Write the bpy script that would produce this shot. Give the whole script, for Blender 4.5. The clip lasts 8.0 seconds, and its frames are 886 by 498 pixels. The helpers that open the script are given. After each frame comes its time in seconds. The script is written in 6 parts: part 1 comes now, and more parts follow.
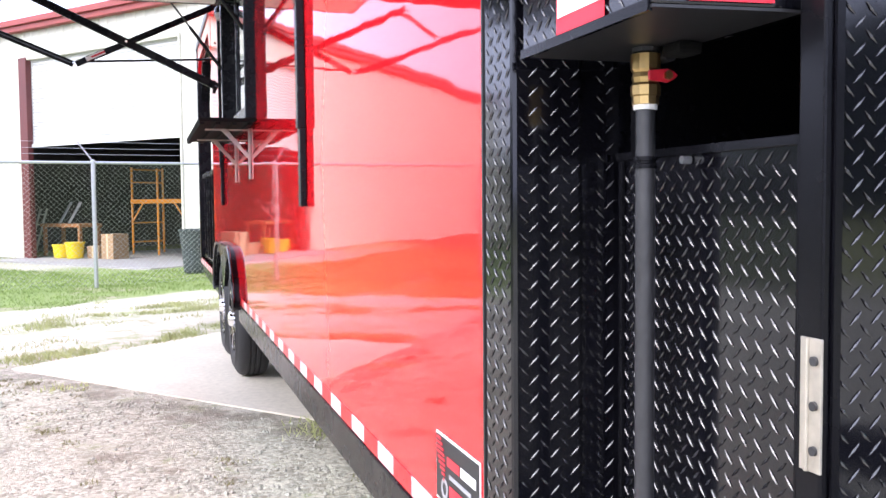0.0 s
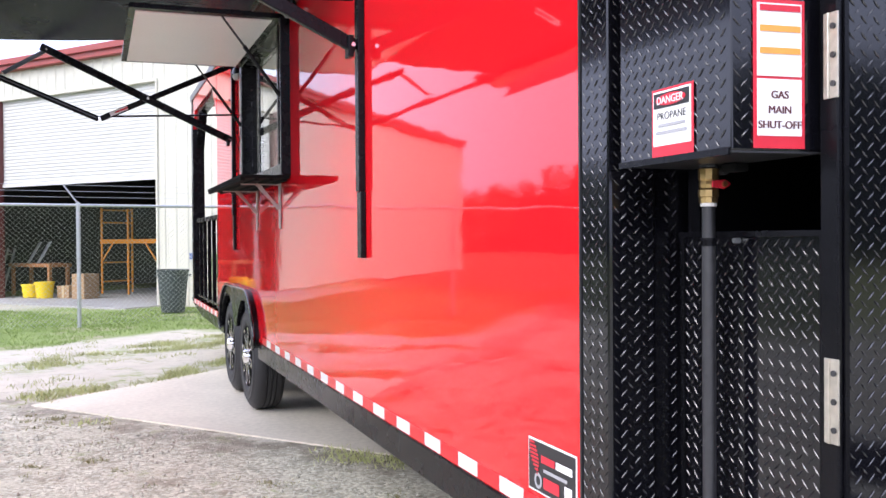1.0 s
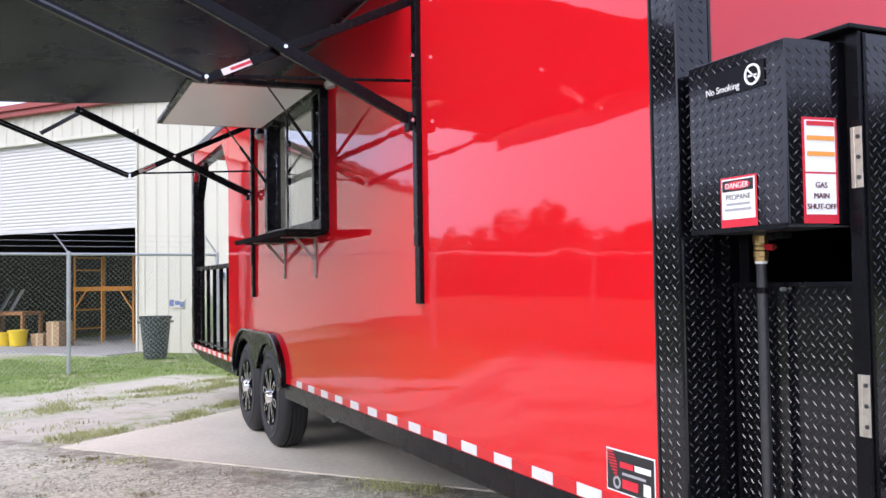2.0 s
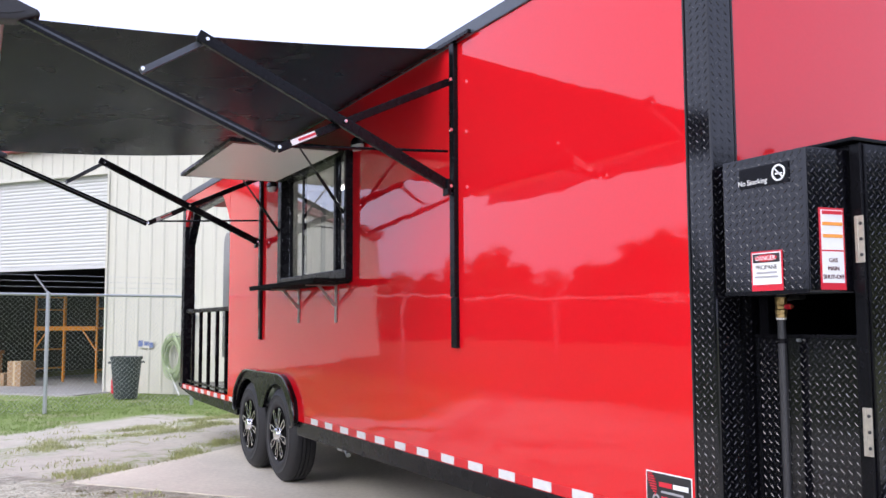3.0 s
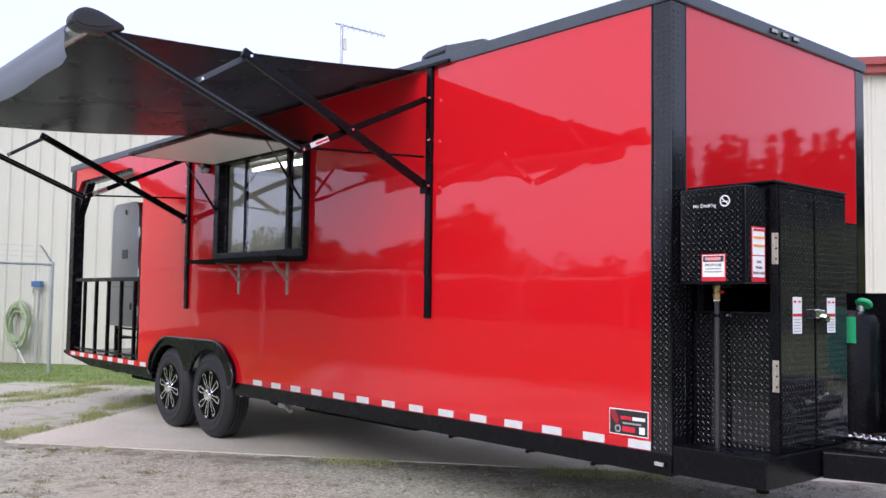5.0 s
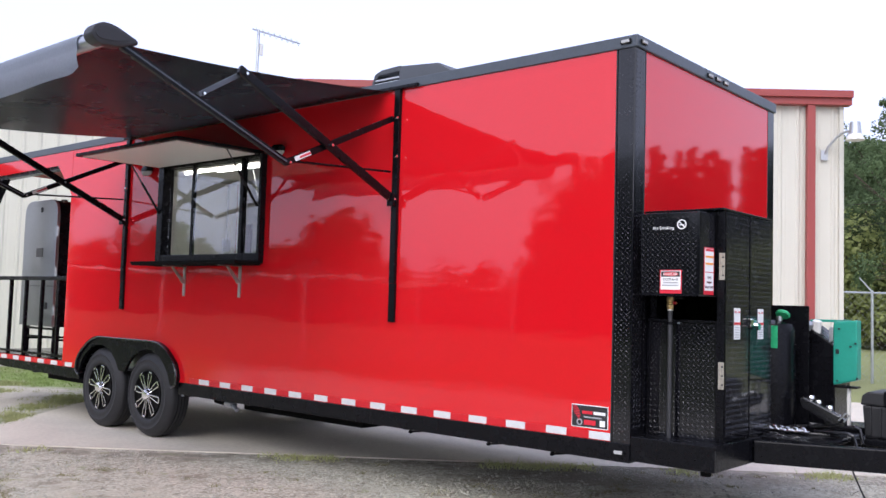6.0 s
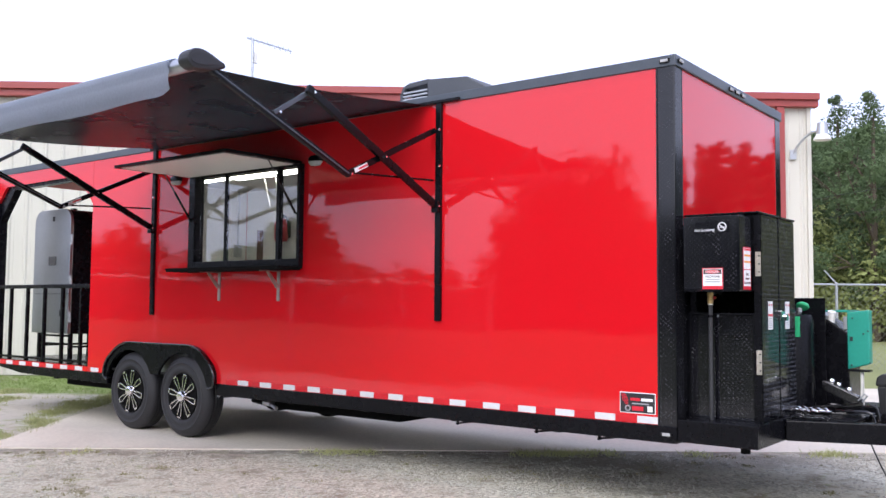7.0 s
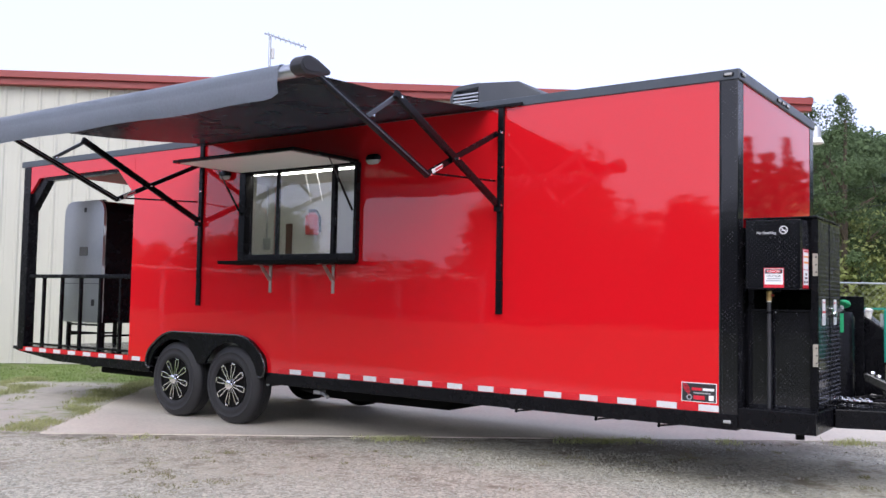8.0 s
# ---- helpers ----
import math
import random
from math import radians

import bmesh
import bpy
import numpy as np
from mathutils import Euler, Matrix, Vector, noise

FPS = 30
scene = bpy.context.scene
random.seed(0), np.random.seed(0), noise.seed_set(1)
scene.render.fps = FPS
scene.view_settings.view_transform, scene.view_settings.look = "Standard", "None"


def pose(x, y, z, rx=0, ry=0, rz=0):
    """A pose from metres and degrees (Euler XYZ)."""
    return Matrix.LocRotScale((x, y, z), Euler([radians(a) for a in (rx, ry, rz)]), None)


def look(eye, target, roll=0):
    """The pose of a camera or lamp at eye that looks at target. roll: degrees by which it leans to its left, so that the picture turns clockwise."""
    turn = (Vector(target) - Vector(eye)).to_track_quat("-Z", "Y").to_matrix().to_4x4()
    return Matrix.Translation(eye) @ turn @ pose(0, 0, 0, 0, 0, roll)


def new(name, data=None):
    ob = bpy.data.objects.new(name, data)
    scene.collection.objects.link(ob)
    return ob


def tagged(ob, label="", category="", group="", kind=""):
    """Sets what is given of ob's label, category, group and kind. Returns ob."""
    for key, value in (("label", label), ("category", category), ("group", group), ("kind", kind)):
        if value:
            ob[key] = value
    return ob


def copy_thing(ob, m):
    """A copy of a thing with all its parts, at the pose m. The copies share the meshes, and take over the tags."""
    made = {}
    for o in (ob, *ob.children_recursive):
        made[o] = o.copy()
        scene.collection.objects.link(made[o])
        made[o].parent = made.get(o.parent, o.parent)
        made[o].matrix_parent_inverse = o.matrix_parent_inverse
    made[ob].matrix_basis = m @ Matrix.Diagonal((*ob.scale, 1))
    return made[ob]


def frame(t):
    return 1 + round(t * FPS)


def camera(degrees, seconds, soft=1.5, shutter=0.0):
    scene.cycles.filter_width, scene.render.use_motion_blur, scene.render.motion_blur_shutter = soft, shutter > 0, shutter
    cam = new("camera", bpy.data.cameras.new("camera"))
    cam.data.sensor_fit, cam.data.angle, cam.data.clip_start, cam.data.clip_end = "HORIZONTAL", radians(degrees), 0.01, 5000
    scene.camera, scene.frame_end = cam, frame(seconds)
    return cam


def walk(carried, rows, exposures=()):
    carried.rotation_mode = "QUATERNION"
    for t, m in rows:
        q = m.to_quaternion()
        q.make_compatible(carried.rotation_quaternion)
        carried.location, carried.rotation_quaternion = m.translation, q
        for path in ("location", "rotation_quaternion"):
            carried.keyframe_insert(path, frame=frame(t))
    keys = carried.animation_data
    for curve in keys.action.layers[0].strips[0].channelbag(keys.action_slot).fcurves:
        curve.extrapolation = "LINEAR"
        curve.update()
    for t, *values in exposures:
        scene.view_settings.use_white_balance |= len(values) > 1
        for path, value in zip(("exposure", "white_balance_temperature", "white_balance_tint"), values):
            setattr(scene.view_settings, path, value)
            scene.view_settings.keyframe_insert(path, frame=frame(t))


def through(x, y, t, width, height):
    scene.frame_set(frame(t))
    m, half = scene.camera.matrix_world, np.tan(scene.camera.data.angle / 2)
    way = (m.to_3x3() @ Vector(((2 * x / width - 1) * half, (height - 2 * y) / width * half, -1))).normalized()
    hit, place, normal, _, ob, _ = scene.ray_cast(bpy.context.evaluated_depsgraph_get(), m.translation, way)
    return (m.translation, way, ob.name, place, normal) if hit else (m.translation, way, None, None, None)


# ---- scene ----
cam = camera(52.6, 8.0)
PATH = [
    (0, (-0.528, -1.18, 1.189), (0.091, 0.719, 1.083), -0.5),
    (0.5, (-0.765, -1.394, 1.21), (-0.088, 0.486, 1.137), -1.3),
    (1, (-1.039, -1.592, 1.25), (-0.318, 0.274, 1.228), -0.4),
    (1.5, (-1.34, -1.785, 1.268), (-0.567, 0.06, 1.29), -0.7),
    (3, (-2.338, -2.264, 1.304), (-1.407, -0.502, 1.471), -0.3),
    (3.5, (-2.687, -2.427, 1.332), (-1.654, -0.725, 1.52), -0.2),
    (4, (-3.078, -2.515, 1.343), (-1.922, -0.896, 1.556), 0.0),
    (4.5, (-3.46, -2.589, 1.321), (-2.23, -1.022, 1.5), 0.3),
    (5, (-3.821, -2.571, 1.305), (-2.518, -1.058, 1.416), 0.8),
    (5.2, (-3.954, -2.542, 1.288), (-2.586, -1.088, 1.396), 1.0),
    (6.3, (-4.872, -2.385, 1.312), (-3.334, -1.113, 1.439), 1.0),
    (6.5, (-5.01, -2.326, 1.315), (-3.46, -1.068, 1.44), 0.0),
    (7, (-5.414, -2.209, 1.293), (-3.833, -0.99, 1.419), 0.5),
    (7.5, (-5.804, -1.982, 1.289), (-4.214, -0.774, 1.406), 0.9),
    (8, (-6.175, -1.798, 1.291), (-4.545, -0.645, 1.402), 1.1),
]
EXPOSURES = [(0.0, 1.12), (0.5, 0.95), (1.0, 0.7), (1.5, 0.48), (3.0, 0.27), (4.0, 0.16), (4.5, 0.12), (5.0, 0.0), (6.5, 0.13), (7.0, 0.2), (7.5, 0.16), (8.0, -0.02)]
walk(cam, [(t, look(eye, target, roll)) for t, eye, target, roll in PATH], EXPOSURES)

# ---- world and sun ----
SUN_ELEVATION, SUN_AZIMUTH = 42.0, 250.0
world = bpy.data.worlds.new("overcast_sky")
scene.world = world
world.use_nodes = True
wn, wl = world.node_tree.nodes, world.node_tree.links
sky = wn.new("ShaderNodeTexSky")
sky.sky_type, sky.sun_disc = "NISHITA", False
sky.sun_elevation, sky.sun_rotation = radians(SUN_ELEVATION), radians(SUN_AZIMUTH)
sky.air_density, sky.dust_density, sky.ozone_density = 1.2, 4.0, 1.0
pale = wn.new("ShaderNodeHueSaturation")
pale.inputs["Saturation"].default_value, pale.inputs["Value"].default_value = 0.4, 1.0
cloud = wn.new("ShaderNodeMix")
cloud.data_type = "RGBA"
cloud.inputs["Factor"].default_value = 0.45
cloud.inputs["B"].default_value = (8.7, 9.5, 14.6, 1)
wl.new(sky.outputs["Color"], pale.inputs["Color"])
wl.new(pale.outputs["Color"], cloud.inputs["A"])
wl.new(cloud.outputs["Result"], wn["Background"].inputs["Color"])
wn["Background"].inputs["Strength"].default_value = 0.17
sun = new("sun", bpy.data.lights.new("sun", "SUN"))
sun.data.energy, sun.data.angle, sun.data.color = 1.4, radians(48), (1.0, 0.98, 1.0)
sun.matrix_world = look((0, 0, 20), (0.84, 0.306, 19.19))

# ---- materials ----


def material(name, colour, rough=0.5, metal=0.0, vary=0.12, scale=6.0, bump=0.0, bump_scale=40.0, coat=0.0, spec=0.5, fine=60.0, each=0.0, stretch=None):
    """A painted, plastic, metal or stone surface: base colour varied at two scales, with fine relief."""
    m = bpy.data.materials.new(name)
    m.use_nodes = True
    n, l = m.node_tree.nodes, m.node_tree.links
    b = n["Principled BSDF"]
    b.inputs["Roughness"].default_value, b.inputs["Metallic"].default_value = rough, metal
    b.inputs["Coat Weight"].default_value, b.inputs["Coat Roughness"].default_value = coat, 0.04
    b.inputs["Specular IOR Level"].default_value = spec
    co = n.new("ShaderNodeTexCoord")
    big, small = n.new("ShaderNodeTexNoise"), n.new("ShaderNodeTexNoise")
    big.inputs["Scale"].default_value, big.inputs["Detail"].default_value = scale, 4
    small.inputs["Scale"].default_value, small.inputs["Detail"].default_value = fine, 3
    add = n.new("ShaderNodeMath")
    l.new(co.outputs["Object"], big.inputs["Vector"]), l.new(co.outputs["Object"], small.inputs["Vector"])
    l.new(big.outputs["Fac"], add.inputs[0]), l.new(small.outputs["Fac"], add.inputs[1])
    span = n.new("ShaderNodeMapRange")
    span.inputs["From Min"].default_value, span.inputs["From Max"].default_value = 0.6, 1.4
    span.inputs["To Min"].default_value, span.inputs["To Max"].default_value = 1 - vary, 1 + vary
    l.new(add.outputs[0], span.inputs["Value"])
    value = span.outputs[0]
    if each:
        info, own = n.new("ShaderNodeObjectInfo"), n.new("ShaderNodeMapRange")
        own.inputs["To Min"].default_value, own.inputs["To Max"].default_value = 1 - each, 1 + each
        l.new(info.outputs["Random"], own.inputs["Value"])
        both = n.new("ShaderNodeMath")
        both.operation = "MULTIPLY"
        l.new(value, both.inputs[0]), l.new(own.outputs[0], both.inputs[1])
        value = both.outputs[0]
    tone = n.new("ShaderNodeVectorMath")
    tone.operation = "SCALE"
    tone.inputs[0].default_value = colour
    l.new(value, tone.inputs["Scale"])
    l.new(tone.outputs[0], b.inputs["Base Color"])
    wear = n.new("ShaderNodeMapRange")
    wear.inputs["To Min"].default_value, wear.inputs["To Max"].default_value = max(rough - 0.08, 0.02), min(rough + 0.08, 1)
    l.new(big.outputs["Fac"], wear.inputs["Value"])
    if rough > 0.12:
        l.new(wear.outputs[0], b.inputs["Roughness"])
    if bump:
        grain, relief = n.new("ShaderNodeTexNoise"), n.new("ShaderNodeBump")
        grain.inputs["Scale"].default_value, grain.inputs["Detail"].default_value = bump_scale, 3
        relief.inputs["Strength"].default_value, relief.inputs["Distance"].default_value = bump, 0.01
        l.new(co.outputs["Object"], grain.inputs["Vector"])
        if stretch:
            longer = n.new("ShaderNodeMapping")
            longer.inputs["Scale"].default_value = stretch
            l.new(co.outputs["Object"], longer.inputs["Vector"]), l.new(longer.outputs[0], grain.inputs["Vector"])
        l.new(grain.outputs["Fac"], relief.inputs["Height"]), l.new(relief.outputs[0], b.inputs["Normal"])
    return m


def glass(name, tint=(0.92, 0.95, 0.95)):
    m = bpy.data.materials.new(name)
    m.use_nodes = True
    b = m.node_tree.nodes["Principled BSDF"]
    b.inputs["Base Color"].default_value = (*tint, 1)
    b.inputs["Roughness"].default_value, b.inputs["Transmission Weight"].default_value, b.inputs["IOR"].default_value = 0.01, 1.0, 1.75
    return m


def leafy(name, colour, through=0.45, vary=0.4, scale=0.5, each=0.12):
    """Thin leaves: dull on top, with part of the light passing through them."""
    m = material(name, colour, 0.7, spec=0.1, vary=vary, scale=scale, each=each)
    n, l = m.node_tree.nodes, m.node_tree.links
    thin, both = n.new("ShaderNodeBsdfTranslucent"), n.new("ShaderNodeMixShader")
    both.inputs[0].default_value = through
    tone = n["Principled BSDF"].inputs["Base Color"].links[0].from_socket
    l.new(tone, thin.inputs["Color"])
    l.new(n["Principled BSDF"].outputs[0], both.inputs[1]), l.new(thin.outputs[0], both.inputs[2])
    l.new(both.outputs[0], n["Material Output"].inputs["Surface"])
    return m


def glowing(name, colour, strength):
    m = bpy.data.materials.new(name)
    m.use_nodes = True
    b = m.node_tree.nodes["Principled BSDF"]
    b.inputs["Base Color"].default_value = (*colour, 1)
    b.inputs["Emission Color"].default_value, b.inputs["Emission Strength"].default_value = (*colour, 1), strength
    return m


RED = material("gloss_red_panel", (0.63, 0.008, 0.015), 0.035, vary=0.03, scale=0.8, bump=0.22, bump_scale=2.0, spec=0.78, stretch=(1, 0.6, 1.5))
RED_FLAT = material("gloss_red_front_panel", (0.63, 0.008, 0.015), 0.035, vary=0.03, scale=0.8, bump=0.05, bump_scale=1.6, spec=0.78)
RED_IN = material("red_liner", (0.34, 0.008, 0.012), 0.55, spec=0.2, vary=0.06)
BLACK = material("black_satin_paint", (0.0045, 0.0045, 0.006), 0.26, spec=0.17, vary=0.25, scale=9, bump=0.02, bump_scale=90)
TREAD = material("black_tread_plate", (0.004, 0.004, 0.006), 0.1, vary=0.2, scale=7, bump=0.035, bump_scale=9, spec=0.6)
TREAD_LUG = material("worn_black_tread_lugs", (0.027, 0.027, 0.031), 0.26, vary=0.4, scale=12, spec=1.0)
# matt black paint, also used where under-trailer shade is put into colour
WELL = material("matt_black_and_shade", (0.008, 0.008, 0.008), 0.9, vary=0.3, spec=0.1)
TRIM = material("dark_grey_trim", (0.06, 0.072, 0.088), 0.35, vary=0.15, bump=0.03)
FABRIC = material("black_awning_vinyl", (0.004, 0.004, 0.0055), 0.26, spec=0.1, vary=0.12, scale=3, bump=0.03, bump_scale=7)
RUBBER = material("tyre_rubber", (0.015, 0.015, 0.017), 0.62, vary=0.25, scale=12, bump=0.15, bump_scale=120)
CHROME = material("machined_alloy", (0.9, 0.9, 0.91), 0.13, metal=1.0, vary=0.08)
STEEL = material("brushed_stainless", (0.5, 0.51, 0.52), 0.34, metal=1.0, vary=0.1, scale=4, bump=0.03, bump_scale=80)
ZINC = material("galvanised_steel", (0.5, 0.52, 0.54), 0.42, metal=0.85, vary=0.12, scale=20)
DARK_INK = material("dark_red_ink", (0.10, 0.025, 0.028), 0.45, vary=0.05)
GLOSS = material("oily_black_steel", (0.012, 0.012, 0.014), 0.12, vary=0.3, scale=20, spec=0.9, bump=0.08, bump_scale=60)
BRACKET = material("dull_plated_steel", (0.42, 0.38, 0.34), 0.4, metal=0.9, vary=0.2, scale=20)
HINGE = material("plated_hinge_steel", (0.50, 0.46, 0.39), 0.42, metal=0.7, vary=0.15, scale=30)
BRASS = material("brass", (0.50, 0.35, 0.15), 0.36, metal=1.0, vary=0.15, scale=30)
PIPE = material("black_iron_pipe", (0.03, 0.03, 0.033), 0.38, vary=0.25, scale=25, bump=0.06, bump_scale=120)
WHITE = material("white_paint", (0.78, 0.77, 0.74), 0.4, vary=0.05)
LINER = material("white_wall_liner", (0.79, 0.78, 0.75), 0.35, vary=0.05, scale=2)
LABEL = material("white_label_vinyl", (0.82, 0.82, 0.82), 0.35, vary=0.04)
LABEL_RED = material("red_label_vinyl", (0.6, 0.02, 0.04), 0.35, vary=0.05)
LABEL_ORANGE = material("orange_label_vinyl", (0.85, 0.33, 0.06), 0.35, vary=0.05)
INK = material("black_ink", (0.02, 0.02, 0.022), 0.45, vary=0.05)
GREY_INK = material("grey_ink", (0.35, 0.35, 0.37), 0.45, vary=0.05)
TAPE_WHITE = material("white_reflective_tape", (0.62, 0.63, 0.64), 0.3, vary=0.08, scale=40)
TAPE_RED = material("red_reflective_tape", (0.55, 0.012, 0.02), 0.3, vary=0.08, scale=40)
GREEN = material("green_generator_paint", (0.02, 0.30, 0.22), 0.35, vary=0.08)
GREEN_BRIGHT = material("green_plastic", (0.03, 0.42, 0.18), 0.4, vary=0.08)
PLASTIC = material("black_plastic", (0.02, 0.02, 0.022), 0.45, vary=0.15, bump=0.05, bump_scale=160)
AC_GREY = material("dark_grey_plastic", (0.05, 0.055, 0.062), 0.45, vary=0.12)
SIDING = material("cream_metal_siding", (0.56, 0.545, 0.475), 0.45, vary=0.07, scale=0.7, each=0.015)
SLAT = material("white_roller_slat", (0.56, 0.56, 0.55), 0.42, vary=0.05, scale=1.5, each=0.02)
BARN_RED = material("red_metal_trim", (0.30, 0.055, 0.05), 0.45, vary=0.1, scale=2)
JAMB = material("dark_red_jamb", (0.12, 0.03, 0.03), 0.5, vary=0.15)
# near-black; on the workshop's walls it stands for shade
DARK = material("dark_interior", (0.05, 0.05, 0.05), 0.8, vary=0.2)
ORANGE = material("orange_scaffold_paint", (0.62, 0.24, 0.02), 0.45, vary=0.1)
YELLOW = material("yellow_plastic", (0.72, 0.52, 0.02), 0.45, vary=0.08)
CARD = material("brown_cardboard", (0.32, 0.21, 0.12), 0.8, vary=0.12)
WOOD = material("timber_bench", (0.30, 0.14, 0.06), 0.6, vary=0.2)
BIN = material("dark_grey_bin_plastic", (0.045, 0.055, 0.06), 0.5, vary=0.15)
HOSE = material("pale_green_hose", (0.42, 0.50, 0.30), 0.5, vary=0.12)
GLASS = glass("window_glass")
SCREENED = glass("screened_window_glass", (0.48, 0.5, 0.52))
TUBE = glowing("fluorescent_tube", (1.0, 0.97, 0.92), 15.0)
LENS = material("clear_lamp_lens", (0.4, 0.4, 0.4), 0.12, vary=0.05)

# ---- helpers of the scene ----
ORIGIN = {}


def thing(name, at, label, category, group="", kind=""):
    ob = new(name)
    ob.location = at
    ORIGIN[ob.name] = Vector(at)
    return tagged(ob, label, category, group, kind)


def part(name, bm, mat, parent=None, label="", smooth=False, kind=""):
    """Links a bmesh, given in the world's metres, as one mesh under a thing or a part."""
    me = bpy.data.meshes.new(name)
    if parent is not None:
        bm.transform(Matrix.Translation(-ORIGIN[parent.name]))
    bm.normal_update()
    bm.to_mesh(me)
    bm.free()
    me.materials.append(mat)
    if smooth:
        for p in me.polygons:
            p.use_smooth = True
        me.set_sharp_from_angle(angle=radians(35))
    ob = new(name, me)
    if parent is not None:
        ob.parent = parent
        ORIGIN[ob.name] = ORIGIN[parent.name]
    return tagged(ob, label, kind=kind)


def piece(name, me, parent, at, turn=None):
    """An object of its own on a shared mesh."""
    ob = new(name, me)
    m = Matrix.Translation(Vector(at) - (ORIGIN[parent.name] if parent is not None else Vector()))
    ob.parent = parent
    ob.matrix_basis = m @ turn if turn is not None else m
    return ob


def mesh_of(name, bm, mat):
    me = bpy.data.meshes.new(name)
    bm.normal_update()
    bm.to_mesh(me)
    bm.free()
    me.materials.append(mat)
    return me


def box(x0, x1, y0, y1, z0, z1, bevel=0.0, bm=None):
    own = bmesh.new()
    r = bmesh.ops.create_cube(own, size=1.0)
    bmesh.ops.scale(own, vec=(abs(x1 - x0), abs(y1 - y0), abs(z1 - z0)), verts=r["verts"])
    bmesh.ops.translate(own, vec=((x0 + x1) / 2, (y0 + y1) / 2, (z0 + z1) / 2), verts=r["verts"])
    if bevel:
        bmesh.ops.bevel(own, geom=own.edges[:], offset=bevel, segments=2, profile=0.6, affect="EDGES")
    return join(bm, own)


def join(bm, own):
    if bm is None:
        return own
    me = bpy.data.meshes.new("joined")
    own.to_mesh(me)
    own.free()
    bm.from_mesh(me)
    bpy.data.meshes.remove(me)
    return bm


def bar(p, q, w, h, bevel=0.0, up=(0, 0, 1), bm=None):
    """A rectangular bar from p to q: w across, h in the plane of up."""
    p, q = Vector(p), Vector(q)
    d = (q - p).normalized()
    side = d.cross(Vector(up))
    if side.length < 1e-4:
        side = d.cross(Vector((0, 1, 0)))
    side.normalize()
    top = side.cross(d)
    own = box(-w / 2, w / 2, 0, (q - p).length, -h / 2, h / 2, bevel)
    m = Matrix((side, d, top)).transposed().to_4x4()
    m.translation = p
    own.transform(m)
    return join(bm, own)


def rod(p, q, r, r2=None, seg=16, bm=None, bevel=0.0):
    p, q = Vector(p), Vector(q)
    own = bmesh.new()
    bmesh.ops.create_cone(own, cap_ends=True, segments=seg, radius1=r, radius2=r if r2 is None else r2, depth=(q - p).length)
    if bevel:
        bmesh.ops.bevel(own, geom=[e for e in own.edges if e.calc_face_angle(0) > 1.0], offset=bevel, segments=2, profile=0.6, affect="EDGES")
    m = (q - p).to_track_quat("Z", "Y").to_matrix().to_4x4()
    m.translation = (p + q) / 2
    own.transform(m)
    return join(bm, own)


def prism(outline, axis, a, b, bevel=0.0, bm=None):
    """An outline in the plane across axis ('x': pairs y, z; 'y': x, z; 'z': x, y), from a to b along it."""
    own = bmesh.new()
    put = {"x": lambda u, v, w: (w, u, v), "y": lambda u, v, w: (u, w, v), "z": lambda u, v, w: (u, v, w)}[axis]
    low = [own.verts.new(put(u, v, a)) for u, v in outline]
    high = [own.verts.new(put(u, v, b)) for u, v in outline]
    n = len(outline)
    own.faces.new(low), own.faces.new(high)
    for i in range(n):
        own.faces.new((low[i], low[(i + 1) % n], high[(i + 1) % n], high[i]))
    bmesh.ops.recalc_face_normals(own, faces=own.faces[:])
    if bevel:
        bmesh.ops.bevel(own, geom=own.edges[:], offset=bevel, segments=2, profile=0.6, affect="EDGES")
    return join(bm, own)


def lathe(profile, centre, axis, seg=40, bm=None, closed=False):
    """Turns (radius, along) pairs round an axis through centre."""
    own = bmesh.new()
    rings = []
    for r, a in profile:
        ring = []
        for k in range(seg):
            c, s = r * math.cos(2 * math.pi * k / seg), r * math.sin(2 * math.pi * k / seg)
            ring.append(own.verts.new((a, c, s) if axis == "x" else (c, a, s) if axis == "y" else (c, s, a)))
        rings.append(ring)
    for p, q in zip(rings, rings[1:] + (rings[:1] if closed else [])):
        for k in range(seg):
            own.faces.new((p[k], p[(k + 1) % seg], q[(k + 1) % seg], q[k]))
    if not closed:
        own.faces.new(rings[0]), own.faces.new(rings[-1])
    bmesh.ops.recalc_face_normals(own, faces=own.faces[:])
    bmesh.ops.translate(own, vec=centre, verts=own.verts[:])
    return join(bm, own)


def sweep(points, r, seg=8, bm=None):
    """A round cord along points."""
    own = bmesh.new()
    pts = [Vector(p) for p in points]
    rings = []
    for i, p in enumerate(pts):
        d = (pts[min(i + 1, len(pts) - 1)] - pts[max(i - 1, 0)]).normalized()
        a = d.cross(Vector((0.31, 0.17, 0.93))).normalized()
        b = d.cross(a)
        rings.append([own.verts.new(p + r * (math.cos(2 * math.pi * k / seg) * a + math.sin(2 * math.pi * k / seg) * b)) for k in range(seg)])
    for p, q in zip(rings, rings[1:]):
        for k in range(seg):
            own.faces.new((p[k], p[(k + 1) % seg], q[(k + 1) % seg], q[k]))
    own.faces.new(rings[0]), own.faces.new(rings[-1])
    bmesh.ops.recalc_face_normals(own, faces=own.faces[:])
    return join(bm, own)


